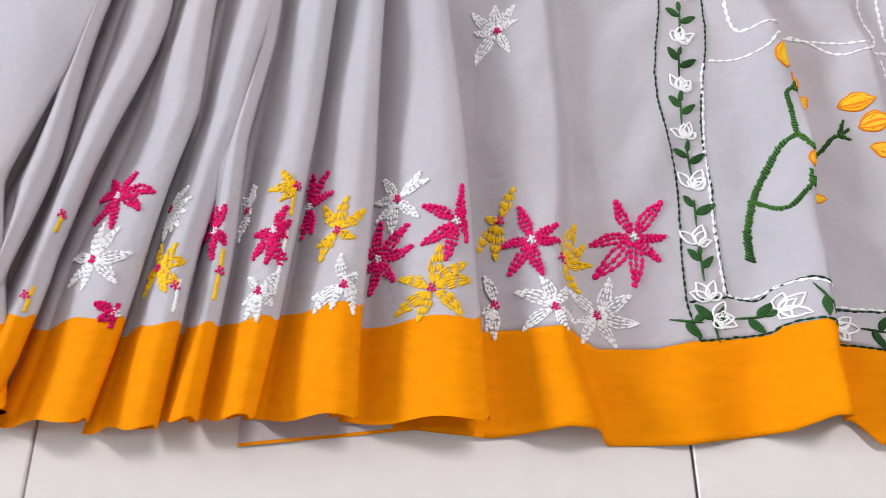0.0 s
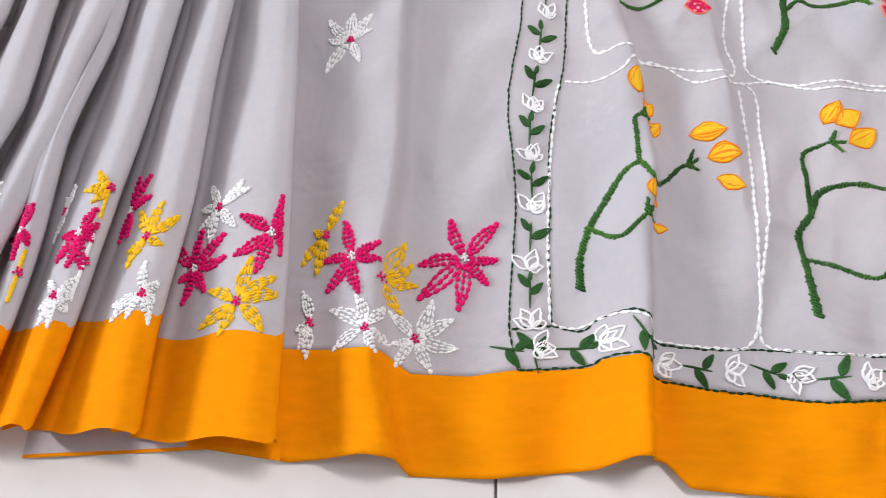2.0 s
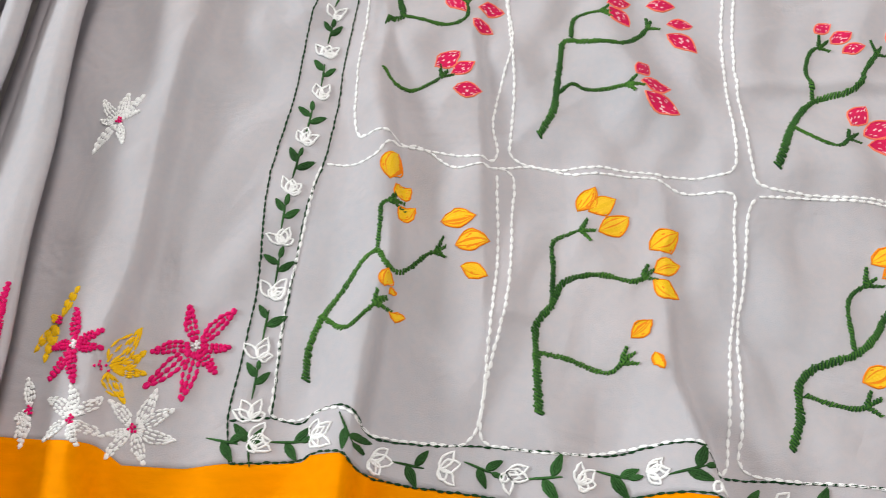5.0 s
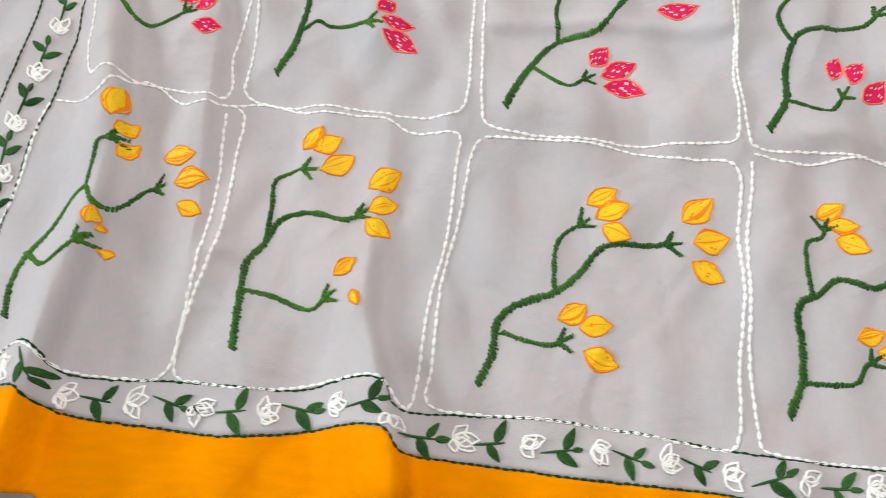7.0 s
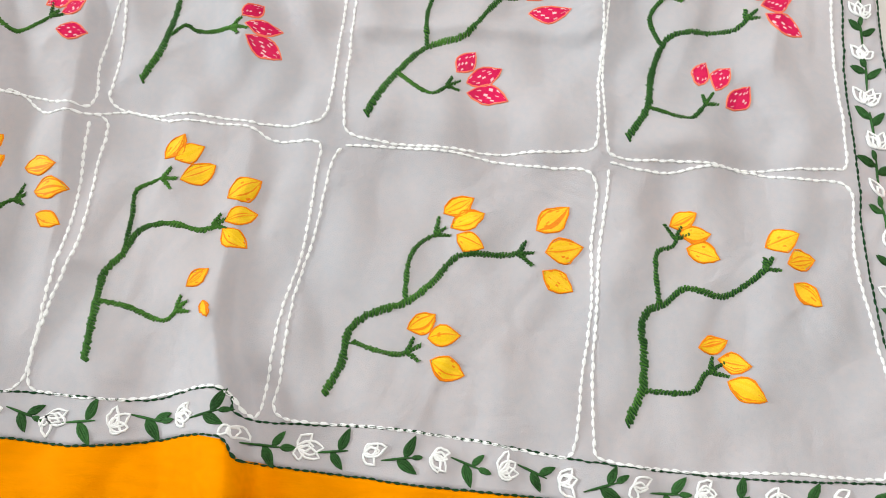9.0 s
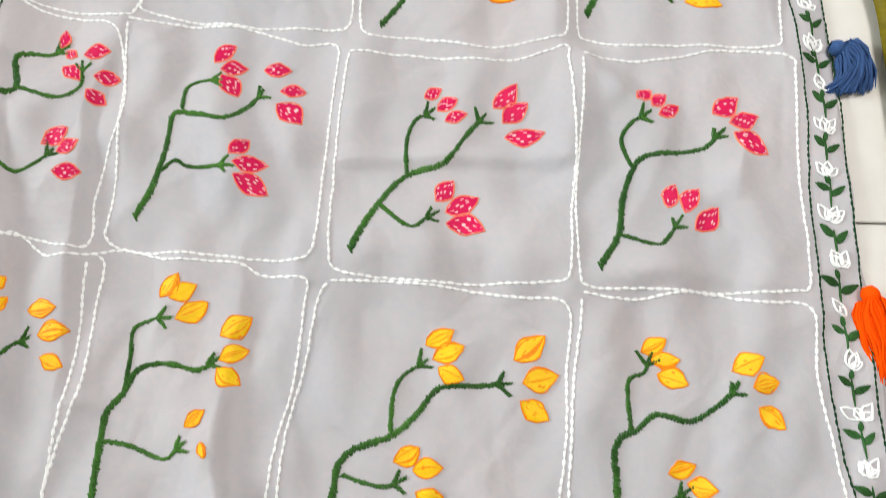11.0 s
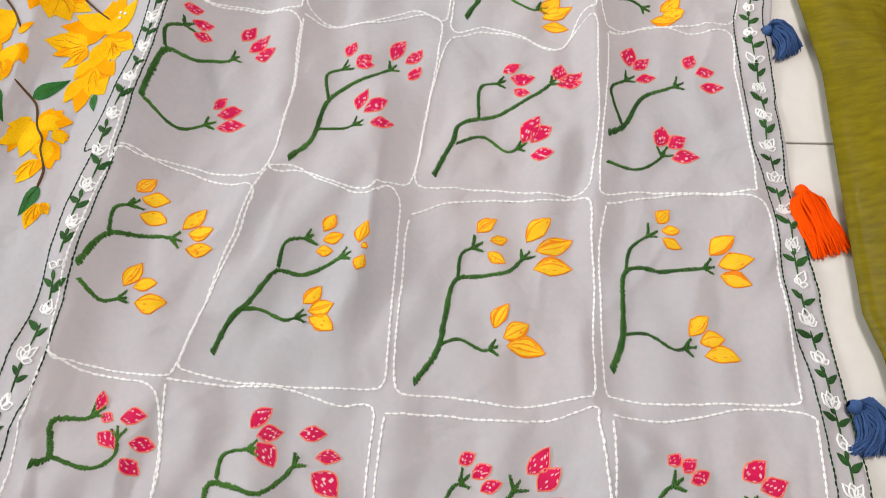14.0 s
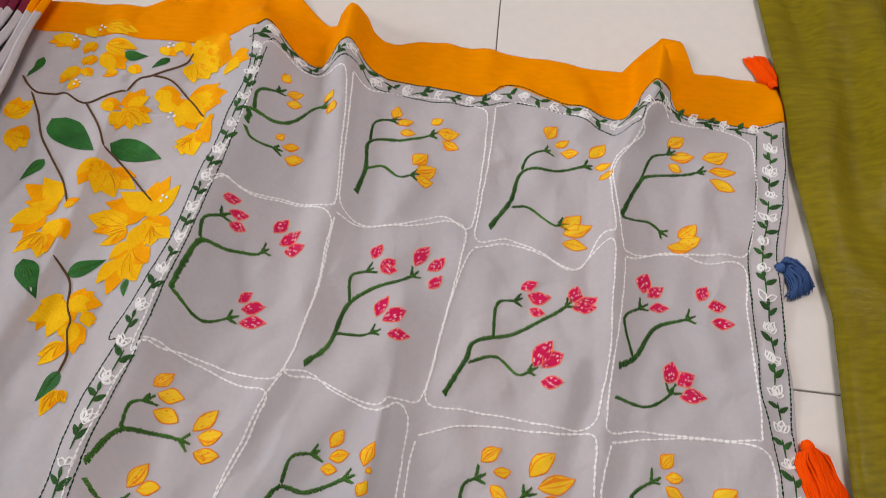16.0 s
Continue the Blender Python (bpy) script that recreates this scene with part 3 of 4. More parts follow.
def leaf_spray(x, y, angle, size):
    m = Mesh()
    m.thread(laid([(x - math.cos(angle) * size * f, y - math.sin(angle) * size * f) for f in (1.0, 0.5, 0.0, -0.4)]), 0.0008)
    twig = part("leaf_spray", m, [SOFT_GREEN], saree, "green stitched leaf spray")
    cx, cy = x, y
    for turn, n, back in ((0.85, 0.95, 0.0), (-0.85, 1.0, 0.35), (0.1, 0.62, -0.3)):
        if back < 0 and random.random() < 0.4:
            continue
        a = angle + turn + random.uniform(-0.3, 0.3)
        n *= size * random.uniform(0.8, 1.15)
        x, y = cx - math.cos(angle) * size * back, cy - math.sin(angle) * size * back
        bx, by = x + math.cos(a) * n, y + math.sin(a) * n
        m = Mesh()
        patch(m, leaf_shape(x, y, bx, by, n * 0.22, 6, 0, 1, 0.75), 0, 0.0003, 0.0002)
        for f in (-0.8, -0.3, 0.3, 0.8):
            strand = [(x + (bx - x) * g - math.sin(a) * n * 0.17 * f * math.sin(math.pi * g), y + (by - y) * g + math.cos(a) * n * 0.17 * f * math.sin(math.pi * g)) for g in (0.08, 0.35, 0.65, 0.92)]
            m.thread(laid(strand), 0.0006, 0, 0.0004)
        part("leaf", m, [SOFT_GREEN], twig)


def band(outer, inner, name, spacing, side):
    """A band of blossoms and leaves between two stitched lines."""
    for line, mat in ((outer, DARK_GREEN), (inner, DARK_GREEN)):
        m = Mesh()
        chain(m, along(line), 0.0050, 0.00038, 0.00036)
        part("stitched_line", m, [mat], saree, "dark green stitched line")
    a, b = smooth_line(along(outer), 0.002), smooth_line(along(inner), 0.002)
    n = max(len(a), len(b))
    mid = []
    for k in range(n):
        p, q = a[int(k / n * len(a))], b[int(k / n * len(b))]
        mid.append(((p[0] + q[0]) / 2, (p[1] + q[1]) / 2, math.dist(p, q)))
    gone, turn = spacing * 0.5, 0
    for p, q in zip(mid[:-1], mid[1:]):
        gone += math.dist(p[:2], q[:2])
        if gone < spacing / 2:
            continue
        gone = 0
        angle = math.atan2(q[1] - p[1], q[0] - p[0]) + (0 if side else random.uniform(-0.4, 0.4))
        size = min(0.0125, max(0.0085, p[2] * 0.52)) * random.uniform(0.9, 1.1)
        wobble = random.uniform(-0.0012, 0.0012)
        (blossom if turn % 2 else leaf_spray)(p[0] + wobble, p[1] + wobble, angle, size * (1.12 if turn % 2 else 1.15))
        turn += 1


def star_flower(colour, x, y, tips):
    """A stitched star of narrow petals, whose tips lie so many millimetres from its heart."""
    i = next((k for k in range(9) if x < edge(k, y)), None)

    def height(px, py):
        return pleat_height(i, px, py) if i is not None else lies(px, py)

    mats = {"pink": PINK_THREAD, "white": WHITE_THREAD, "yellow": GOLD_THREAD}
    knot = Mesh()
    for k in range(7):
        a, r = 2.4 * k, 0.0011 * math.sqrt(k)
        px, py = x + math.cos(a) * r, y + math.sin(a) * r
        knot.thread([(px + 0.0009 * g * math.cos(a), py + 0.0009 * g * math.sin(a), height(px, py) + 0.0012) for g in (-1, 0, 1)], 0.0010)
    star = part("star_flower", knot, [WHITE_THREAD if colour == "pink" else PINK_THREAD], saree, {"pink": "magenta", "white": "white", "yellow": "yellow"}[colour] + " stitched star flower")
    # lanes of running stitch: the edges of each petal and its filling
    lanes, r, steps, plump = {"pink": ((0.04, 0.5, 0.96), 0.00165, 7, 0.125), "yellow": ((0.0, 0.25, 0.5, 0.75, 1.0), 0.00105, 4, 0.14), "white": ((0.0, 0.33, 0.67, 1.0), 0.00098, 6, 0.14)}[colour]
    for tx, ty in tips:
        m = Mesh()
        tx, ty = tx / 1000, ty / 1000
        n = math.hypot(tx, ty)
        bow = random.uniform(-0.1, 0.1)
        outline = leaf_shape(tx * 0.1, ty * 0.1, tx, ty, max(n * plump, 0.0024), 6, bow, 1.0, 0.8)
        outline = [(x + px, y + py) for px, py in outline]
        if i is not None:
            outline = [(min(px, edge(i, py) - 0.0012), py) for px, py in outline]
        for g in lanes:
            spine = [(outline[s][0] * (1 - g) + outline[(12 - s) % 12][0] * g, outline[s][1] * (1 - g) + outline[(12 - s) % 12][1] * g) for s in range(6)] + [outline[6]]
            phase = random.uniform(0, 0.6)
            for k2 in range(steps):
                f0, f1 = min(6, (k2 + phase * 0.5) / steps * 6), min(6, (k2 + phase * 0.5 + random.uniform(0.84, 0.97)) / steps * 6)
                ends = []
                for f in (f0, f1):
                    c = min(5, int(f))
                    ends.append((spine[c][0] + (spine[c + 1][0] - spine[c][0]) * (f - c) + random.uniform(-0.0005, 0.0005), spine[c][1] + (spine[c + 1][1] - spine[c][1]) * (f - c) + random.uniform(-0.0005, 0.0005)))
                (px, py), (qx, qy) = ends
                if math.dist((px, py), (qx, qy)) > 0.0005:
                    m.thread([(px, py, height(px, py) + 0.0002), ((px + qx) / 2, (py + qy) / 2, height((px + qx) / 2, (py + qy) / 2) + 0.0006), (qx, qy, height(qx, qy) + 0.0002)], r * random.uniform(0.85, 1.1))
        part("petal", m, [mats[colour]], star)


def painted_petal(tone, ax, ay, bx, by):
    """A brushed petal: two or three overlapping strokes with a few fine veins."""
    ax, ay, bx, by = ax / 1000, ay / 1000, bx / 1000, by / 1000
    n, a0 = math.dist((ax, ay), (bx, by)) * 1.12, math.atan2(by - ay, bx - ax)
    m = Mesh()
    base = random.uniform(0, 0.0004)
    for k, (turn, scale) in enumerate(((0.0, 1.0), (random.uniform(0.25, 0.5), 0.8), (-random.uniform(0.25, 0.5), 0.85))):
        a, length = a0 + turn, n * scale * random.uniform(0.9, 1.08)
        tx, ty = ax + math.cos(a) * length, ay + math.sin(a) * length
        patch(m, leaf_shape(ax, ay, tx, ty, length * random.uniform(0.26, 0.36), 8, random.uniform(-0.1, 0.1), 1.0, 0.8), k % 2 if tone == "light" else (0 if k < 2 else 1), 0.0005 + base * 0.5 + 0.00012 * k, 0.0, 0.00008)
        for f in (-0.45, 0.35) if tone == "light" else ():
            m.thread([(ax + (tx - ax) * g - (ty - ay) * 0.25 * f * math.sin(math.pi * g), ay + (ty - ay) * g + (tx - ax) * 0.25 * f * math.sin(math.pi * g), 0.0006 + base * 0.5 + 0.00012 * k + lies(ax + (tx - ax) * g, ay + (ty - ay) * g)) for g in (0.1, 0.35, 0.6, 0.85)], 0.0003, 2)
    mats = [PAINT_LIGHT, PAINT_DEEP, PAINT_VEIN] if tone == "light" else [PAINT_DEEP, PAINT_LIGHT, PAINT_VEIN]
    part("painted_petal", m, mats, saree, "hand-painted " + ("yellow petal" if tone == "light" else "amber petal"))


def painted_leaf(ax, ay, bx, by):
    ax, ay, bx, by = ax / 1000, ay / 1000, bx / 1000, by / 1000
    n = math.dist((ax, ay), (bx, by))
    m = Mesh()
    patch(m, leaf_shape(ax, ay, bx, by, n * 0.24, 9, random.uniform(-0.05, 0.05), 1.0, 0.62), 0, 0.0006, 0.0, 0.00008)
    for f in (-0.5, 0.0, 0.5):
        m.thread([(ax + (bx - ax) * g - (by - ay) * 0.3 * f * g, ay + (by - ay) * g + (bx - ax) * 0.3 * f * g, 0.0006 + lies(ax + (bx - ax) * g, ay + (by - ay) * g)) for g in ((0.05, 0.35, 0.6, 0.95) if f == 0 else (0.2, 0.3, 0.4, 0.5))], 0.0004, 1)
    part("painted_leaf", m, [PAINT_LEAF, LEAF_GREEN], saree, "hand-painted dark green leaf")


def painted_twig(points):
    m = Mesh()
    line = smooth_line(along(points), 0.003)
    m.thread(laid(line), 0.0012)
    part("painted_twig", m, [PAINT_TWIG], saree, "hand-painted brown twig")


def painted_dots(x, y):
    m = Mesh()
    for k in range(3):
        px, py = x / 1000 + 0.004 * math.cos(2.1 * k), y / 1000 + 0.004 * math.sin(2.1 * k)
        patch(m, [(px + 0.0019 * math.cos(a), py + 0.0019 * math.sin(a)) for a in (0, 1.05, 2.1, 3.14, 4.2, 5.25)], 0, 0.0016, 0.0004)
    part("painted_dots", m, [WHITE_THREAD], saree, "cluster of tiny white painted dots")


band(LEFT_OUT, LEFT_IN, "left", 0.036, 1)
band(BOT_OUT, BOT_IN, "low", 0.038, 0)
band(RIGHT_OUT, RIGHT_IN, "side", 0.033, 1)
band(TOP_OUT, TOP_IN, "top", 0.036, 0)
sprig("yellow", [[(186, 186), (186, 206), (193, 228), (205, 249), (215, 265), (225, 271), (224, 271)], [(224, 272), (224, 292), (224, 304), (232, 308)], [(224, 271), (234, 258), (245, 264), (256, 275), (264, 278)], [(190, 228), (208, 218), (221, 228), (228, 235)]],
      [(228, 326, 231, 345), (233, 314, 241, 324), (236, 298, 245, 309), (266, 299, 286, 301), (276, 282, 296, 285), (280, 266, 296, 260), (231, 247, 233, 257), (234, 246, 237, 244), (235, 232, 244, 230)])
sprig("pink", [[(212, 465), (224, 472), (220, 498), (243, 501), (250, 506)], [(224, 472), (256, 463), (273, 472), (273, 489)], [(215, 418), (222, 410), (236, 403), (251, 410), (259, 418)]],
      [(251, 510, 252, 524), (256, 505, 266, 500), (258, 489, 273, 478), (274, 501, 293, 503), (285, 482, 302, 480), (280, 469, 294, 459), (254, 427, 270, 439), (266, 420, 281, 427), (269, 402, 287, 402)])
sprig("yellow", [[(329, 173), (328, 207), (328, 230), (338, 244), (346, 260), (367, 264), (389, 260), (398, 265)], [(338, 245), (339, 270), (339, 288), (353, 295), (360, 296)], [(329, 212), (347, 209), (371, 201), (382, 209)]],
      [(357, 313, 367, 328), (365, 311, 381, 320), (371, 297, 390, 308), (404, 286, 422, 298), (405, 268, 422, 275), (404, 261, 418, 251), (387, 224, 398, 234), (399, 212, 403, 203)])
sprig("yellow", [[(477, 160), (486, 180), (488, 198), (498, 210), (524, 220), (540, 234), (555, 252), (581, 254), (598, 256)], [(523, 222), (524, 247), (530, 260), (543, 269)], [(491, 194), (507, 189), (521, 187), (529, 190)]],
      [(547, 283, 564, 292), (553, 273, 572, 281), (556, 265, 572, 258), (609, 274, 628, 290), (615, 258, 637, 263), (613, 243, 630, 232), (528, 204, 543, 213), (541, 198, 559, 200), (544, 183, 563, 176)])
sprig("yellow", [[(663, 151), (673, 173), (674, 194), (673, 212), (679, 223), (689, 227), (703, 238), (726, 234), (743, 243), (757, 255)], [(686, 227), (684, 247), (685, 261), (696, 266), (699, 274)], [(674, 172), (702, 172), (711, 183), (718, 187)]],
      [(697, 281, 712, 289), (703, 275, 721, 275), (707, 264, 726, 258), (760, 270, 780, 279), (772, 258, 790, 262), (774, 243, 789, 230), (711, 201, 728, 206), (724, 193, 741, 190), (728, 179, 748, 169)])
sprig("pink", [[(329, 369), (339, 389), (342, 409), (345, 434), (348, 453), (364, 452), (387, 446), (403, 457), (413, 470)], [(353, 457), (357, 475), (379, 479)], [(344, 407), (353, 415), (364, 410), (394, 407)]],
      [(377, 497, 390, 511), (383, 489, 400, 493), (384, 482, 397, 466), (415, 492, 434, 492), (429, 474, 447, 474), (428, 460, 446, 445), (399, 418, 409, 430), (403, 410, 424, 411), (405, 398, 427, 386)])
sprig("pink", [[(489, 346), (507, 383), (527, 407), (555, 416), (569, 437), (582, 454)], [(527, 408), (526, 435), (532, 452), (542, 458)], [(508, 383), (531, 365), (545, 374)]],
      [(540, 472, 551, 479), (550, 462, 564, 469), (556, 452, 571, 457), (593, 467, 609, 485), (601, 454, 618, 469), (603, 441, 630, 444), (551, 388, 562, 403), (559, 379, 581, 389), (560, 369, 585, 364)])
sprig("pink", [[(666, 338), (681, 363), (686, 390), (695, 415), (706, 426), (748, 434), (760, 444)], [(695, 417), (688, 439), (695, 452), (705, 458)], [(681, 363), (707, 356), (716, 361), (725, 373)]],
      [(701, 473, 712, 481), (713, 467, 724, 477), (718, 460, 733, 468), (760, 464, 779, 477), (773, 456, 793, 461), (775, 445, 797, 430), (721, 388, 726, 405), (733, 385, 744, 402), (741, 372, 757, 388)])
sprig("yellow", [[(213, 628), (228, 659), (252, 663), (287, 658)], [(230, 662), (232, 683), (245, 691)], [(216, 616), (234, 600), (251, 603)]],
      [(247, 706, 259, 720), (253, 698, 275, 697), (254, 681, 277, 674), (294, 671, 308, 691), (300, 664, 320, 668), (301, 649, 322, 648), (251, 617, 261, 636), (261, 613, 278, 617), (266, 599, 290, 599)])
sprig("yellow", [[(334, 556), (344, 582), (360, 598), (370, 615), (381, 629), (401, 627), (420, 634), (438, 642)], [(381, 632), (386, 654), (406, 660)], [(356, 593), (372, 593), (391, 585), (403, 588)]],
      [(419, 669, 427, 684), (420, 659, 436, 663), (414, 648, 427, 647), (452, 654, 457, 674), (454, 649, 458, 646), (451, 627, 456, 639), (407, 602, 419, 617), (413, 594, 432, 599), (414, 586, 433, 576)])
sprig("yellow", [[(501, 534), (520, 562), (526, 590), (535, 626), (562, 629), (581, 633), (596, 649)], [(537, 627), (540, 650), (553, 658)], [(522, 567), (538, 571), (557, 562), (566, 564)]],
      [(556, 673, 572, 686), (568, 664, 582, 667), (565, 650, 579, 641), (601, 666, 621, 686), (610, 655, 640, 666), (607, 637, 638, 637), (569, 584, 580, 602), (578, 574, 597, 584), (581, 566, 610, 560)])
sprig("yellow", [[(665, 547), (677, 578), (684, 635), (719, 637), (758, 641)], [(685, 636), (691, 658), (711, 673)], [(677, 579), (697, 579), (717, 566), (731, 568)]],
      [(720, 686, 732, 699), (723, 676, 738, 677), (722, 667, 737, 659), (765, 656, 787, 672), (772, 645, 800, 650), (772, 634, 794, 625), (735, 580, 751, 595), (744, 573, 763, 576), (747, 561, 774, 558)])
sprig("pink", [[(238, 796), (242, 829), (249, 856), (269, 860), (300, 856), (311, 864)], [(248, 859), (247, 880), (262, 894)], [(240, 796), (268, 776), (294, 785)]],
      [(258, 914, 272, 920), (267, 902, 284, 904), (269, 888, 285, 884), (315, 891, 326, 907), (325, 877, 344, 890), (332, 867, 352, 872), (299, 804, 310, 813), (305, 796, 327, 799), (307, 781, 332, 781)])
sprig("pink", [[(378, 742), (397, 766), (406, 811), (426, 833), (454, 844), (470, 857)], [(409, 814), (405, 846), (423, 856)], [(402, 780), (426, 780), (439, 785)]],
      [(425, 872, 432, 888), (436, 858, 449, 870), (437, 855, 452, 857), (471, 871, 483, 894), (485, 867, 500, 882), (489, 844, 499, 859), (440, 805, 448, 825), (448, 798, 468, 810), (455, 781, 475, 783)])
sprig("pink", [[(514, 731), (532, 768), (539, 787), (579, 803), (612, 824), (632, 840)], [(557, 796), (559, 833), (579, 839)], [(535, 765), (562, 775), (583, 760), (597, 766)]],
      [(584, 854, 600, 863), (592, 847, 614, 847), (594, 831, 608, 827), (635, 845, 642, 864), (641, 843, 662, 852), (638, 837, 661, 840), (601, 772, 616, 796), (609, 770, 627, 783), (608, 754, 626, 752)])
sprig("pink", [[(680, 776), (700, 792), (722, 827), (758, 842)], [(696, 791), (688, 829), (709, 849)], [(676, 745), (708, 741), (729, 754), (734, 761)]],
      [(712, 868, 717, 890), (718, 864, 733, 875), (719, 849, 737, 850), (772, 867, 781, 884), (781, 858, 800, 862), (783, 840, 805, 841), (730, 771, 737, 792), (742, 769, 759, 781), (745, 756, 769, 758)])
sprig("yellow", [[(259, 1011), (260, 1021), (261, 1031), (297, 1041), (319, 1065), (336, 1066)], [(262, 1033), (261, 1060), (279, 1080)], [(259, 1005), (268, 995), (292, 999)]],
      [(279, 1097, 284, 1110), (288, 1082, 305, 1087), (291, 1067, 307, 1068), (335, 1073, 345, 1082), (343, 1052, 347, 1068), (289, 1014, 295, 1023), (299, 1006, 316, 1008), (305, 990, 325, 989)])
sprig("yellow", [[(392, 953), (397, 991), (396, 1031), (437, 1033), (468, 1049)], [(395, 1034), (397, 1059), (420, 1062)], [(398, 991), (416, 994), (437, 979), (454, 981)]],
      [(420, 1066, 423, 1084), (426, 1057, 443, 1066), (432, 1043, 448, 1045), (466, 1067, 478, 1077), (476, 1054, 500, 1057), (483, 1041, 501, 1032), (453, 999, 466, 1018), (458, 987, 478, 1000), (458, 978, 476, 980)])
sprig("yellow", [[(545, 927), (566, 966), (577, 1009), (610, 1015), (653, 1028)], [(577, 1014), (584, 1033), (606, 1044)], [(568, 958), (589, 960), (614, 939), (624, 942)]],
      [(607, 1066, 617, 1086), (617, 1057, 632, 1065), (625, 1046, 643, 1046), (658, 1043, 676, 1066), (665, 1026, 680, 1027), (668, 1009, 680, 1015), (626, 940, 646, 957), (630, 931, 658, 943), (629, 918, 653, 914)])
sprig("yellow", [[(688, 954), (710, 1003), (729, 1024), (788, 1038)], [(712, 1005), (731, 1052), (755, 1063)], [(688, 952), (719, 960), (737, 946)]],
      [(754, 1074, 773, 1089), (757, 1056, 782, 1059), (753, 1045, 766, 1038), (795, 1060, 826, 1076), (801, 1040, 832, 1046), (801, 1026, 826, 1016), (757, 945, 775, 960), (757, 936, 779, 943), (745, 928, 769, 929)])
cell_outline([(180, 340), (205, 338), (218, 341), (224, 349), (244, 356), (272, 338), (309, 339), (311, 303), (309, 250), (298, 197), (289, 157), (261, 153), (229, 156), (222, 164), (208, 169), (193, 166), (184, 162), (168, 164), (167, 177), (167, 238), (174, 328)])
cell_outline([(203, 554), (231, 540), (261, 534), (294, 525), (304, 489), (309, 452), (302, 415), (296, 381), (297, 346), (249, 353), (220, 359), (201, 361), (196, 399), (197, 483)])
cell_outline([(301, 341), (324, 345), (354, 339), (386, 338), (412, 336), (426, 328), (459, 326), (459, 312), (455, 255), (446, 210), (439, 147), (431, 148), (420, 160), (398, 159), (355, 151), (310, 153), (295, 158), (296, 185), (298, 222), (302, 278), (300, 331)])
cell_outline([(476, 325), (513, 325), (558, 322), (605, 316), (643, 311), (643, 268), (640, 210), (635, 172), (630, 137), (623, 130), (572, 137), (514, 142), (451, 146), (450, 172), (453, 225), (462, 267), (468, 312)])
cell_outline([(654, 320), (690, 316), (732, 323), (780, 317), (816, 313), (816, 264), (823, 216), (824, 172), (819, 133), (810, 126), (755, 127), (702, 125), (647, 130), (642, 144), (643, 195), (646, 247), (652, 297)])
cell_outline([(303, 533), (352, 529), (401, 527), (441, 514), (469, 513), (467, 463), (465, 409), (464, 362), (459, 342), (433, 339), (377, 343), (331, 344), (310, 352), (309, 365), (311, 407), (307, 461), (304, 504)])
cell_outline([(479, 508), (523, 508), (568, 504), (611, 505), (647, 516), (649, 503), (653, 438), (648, 377), (645, 333), (634, 327), (584, 325), (531, 326), (482, 332), (474, 347), (473, 397), (474, 457)])
cell_outline([(660, 509), (710, 506), (773, 517), (821, 512), (824, 495), (820, 428), (820, 365), (817, 329), (808, 326), (754, 323), (702, 324), (659, 324), (652, 337), (652, 398), (658, 459)])
cell_outline([(228, 744), (240, 744), (279, 730), (321, 715), (351, 708), (347, 679), (334, 633), (318, 583), (306, 540), (298, 535), (258, 540), (222, 547), (207, 551), (203, 588), (206, 645), (214, 701)])
cell_outline([(361, 733), (385, 735), (409, 719), (436, 708), (458, 704), (470, 716), (483, 704), (483, 668), (481, 619), (479, 562), (476, 532), (461, 528), (410, 529), (359, 532), (316, 541), (309, 549), (321, 593), (333, 642), (351, 706)])
cell_outline([(494, 689), (537, 703), (579, 705), (620, 703), (655, 706), (656, 670), (655, 619), (650, 569), (648, 528), (635, 523), (584, 515), (530, 523), (495, 524), (486, 532), (485, 566), (488, 620), (490, 669)])
cell_outline([(672, 701), (716, 711), (769, 717), (812, 713), (824, 695), (822, 644), (820, 584), (817, 529), (808, 521), (757, 521), (700, 519), (664, 525), (658, 531), (659, 593), (663, 660)])
cell_outline([(241, 917), (252, 936), (283, 931), (327, 927), (371, 912), (374, 869), (374, 813), (367, 760), (357, 727), (347, 722), (306, 728), (262, 740), (242, 739), (228, 742), (219, 729), (223, 765), (230, 824), (237, 878)])
cell_outline([(377, 917), (406, 910), (455, 915), (497, 928), (519, 921), (517, 881), (508, 816), (500, 756), (495, 730), (488, 719), (464, 719), (455, 709), (424, 715), (393, 729), (362, 731), (367, 760), (375, 820), (376, 884)])
cell_outline([(530, 898), (567, 908), (609, 895), (638, 883), (665, 914), (679, 912), (675, 850), (671, 788), (663, 742), (655, 716), (629, 709), (578, 715), (534, 718), (499, 721), (500, 756), (508, 816), (520, 873)])
cell_outline([(692, 903), (743, 920), (783, 913), (824, 913), (821, 855), (820, 791), (817, 728), (807, 720), (749, 717), (701, 716), (670, 710), (668, 727), (676, 788), (686, 848)])
cell_outline([(252, 1125), (262, 1137), (298, 1127), (331, 1112), (350, 1113), (357, 1101), (363, 1056), (368, 995), (374, 933), (364, 923), (314, 932), (276, 934), (252, 938), (240, 930), (243, 963), (253, 1021), (253, 1077)])
cell_outline([(363, 1114), (380, 1109), (414, 1106), (468, 1109), (525, 1099), (532, 1051), (530, 986), (527, 935), (519, 922), (490, 934), (443, 914), (406, 912), (381, 928), (375, 957), (369, 1036)])
cell_outline([(541, 1106), (570, 1118), (628, 1108), (683, 1100), (715, 1081), (713, 1065), (685, 1036), (677, 1001), (680, 932), (666, 928), (642, 885), (604, 899), (567, 914), (532, 909), (532, 947), (538, 1022)])
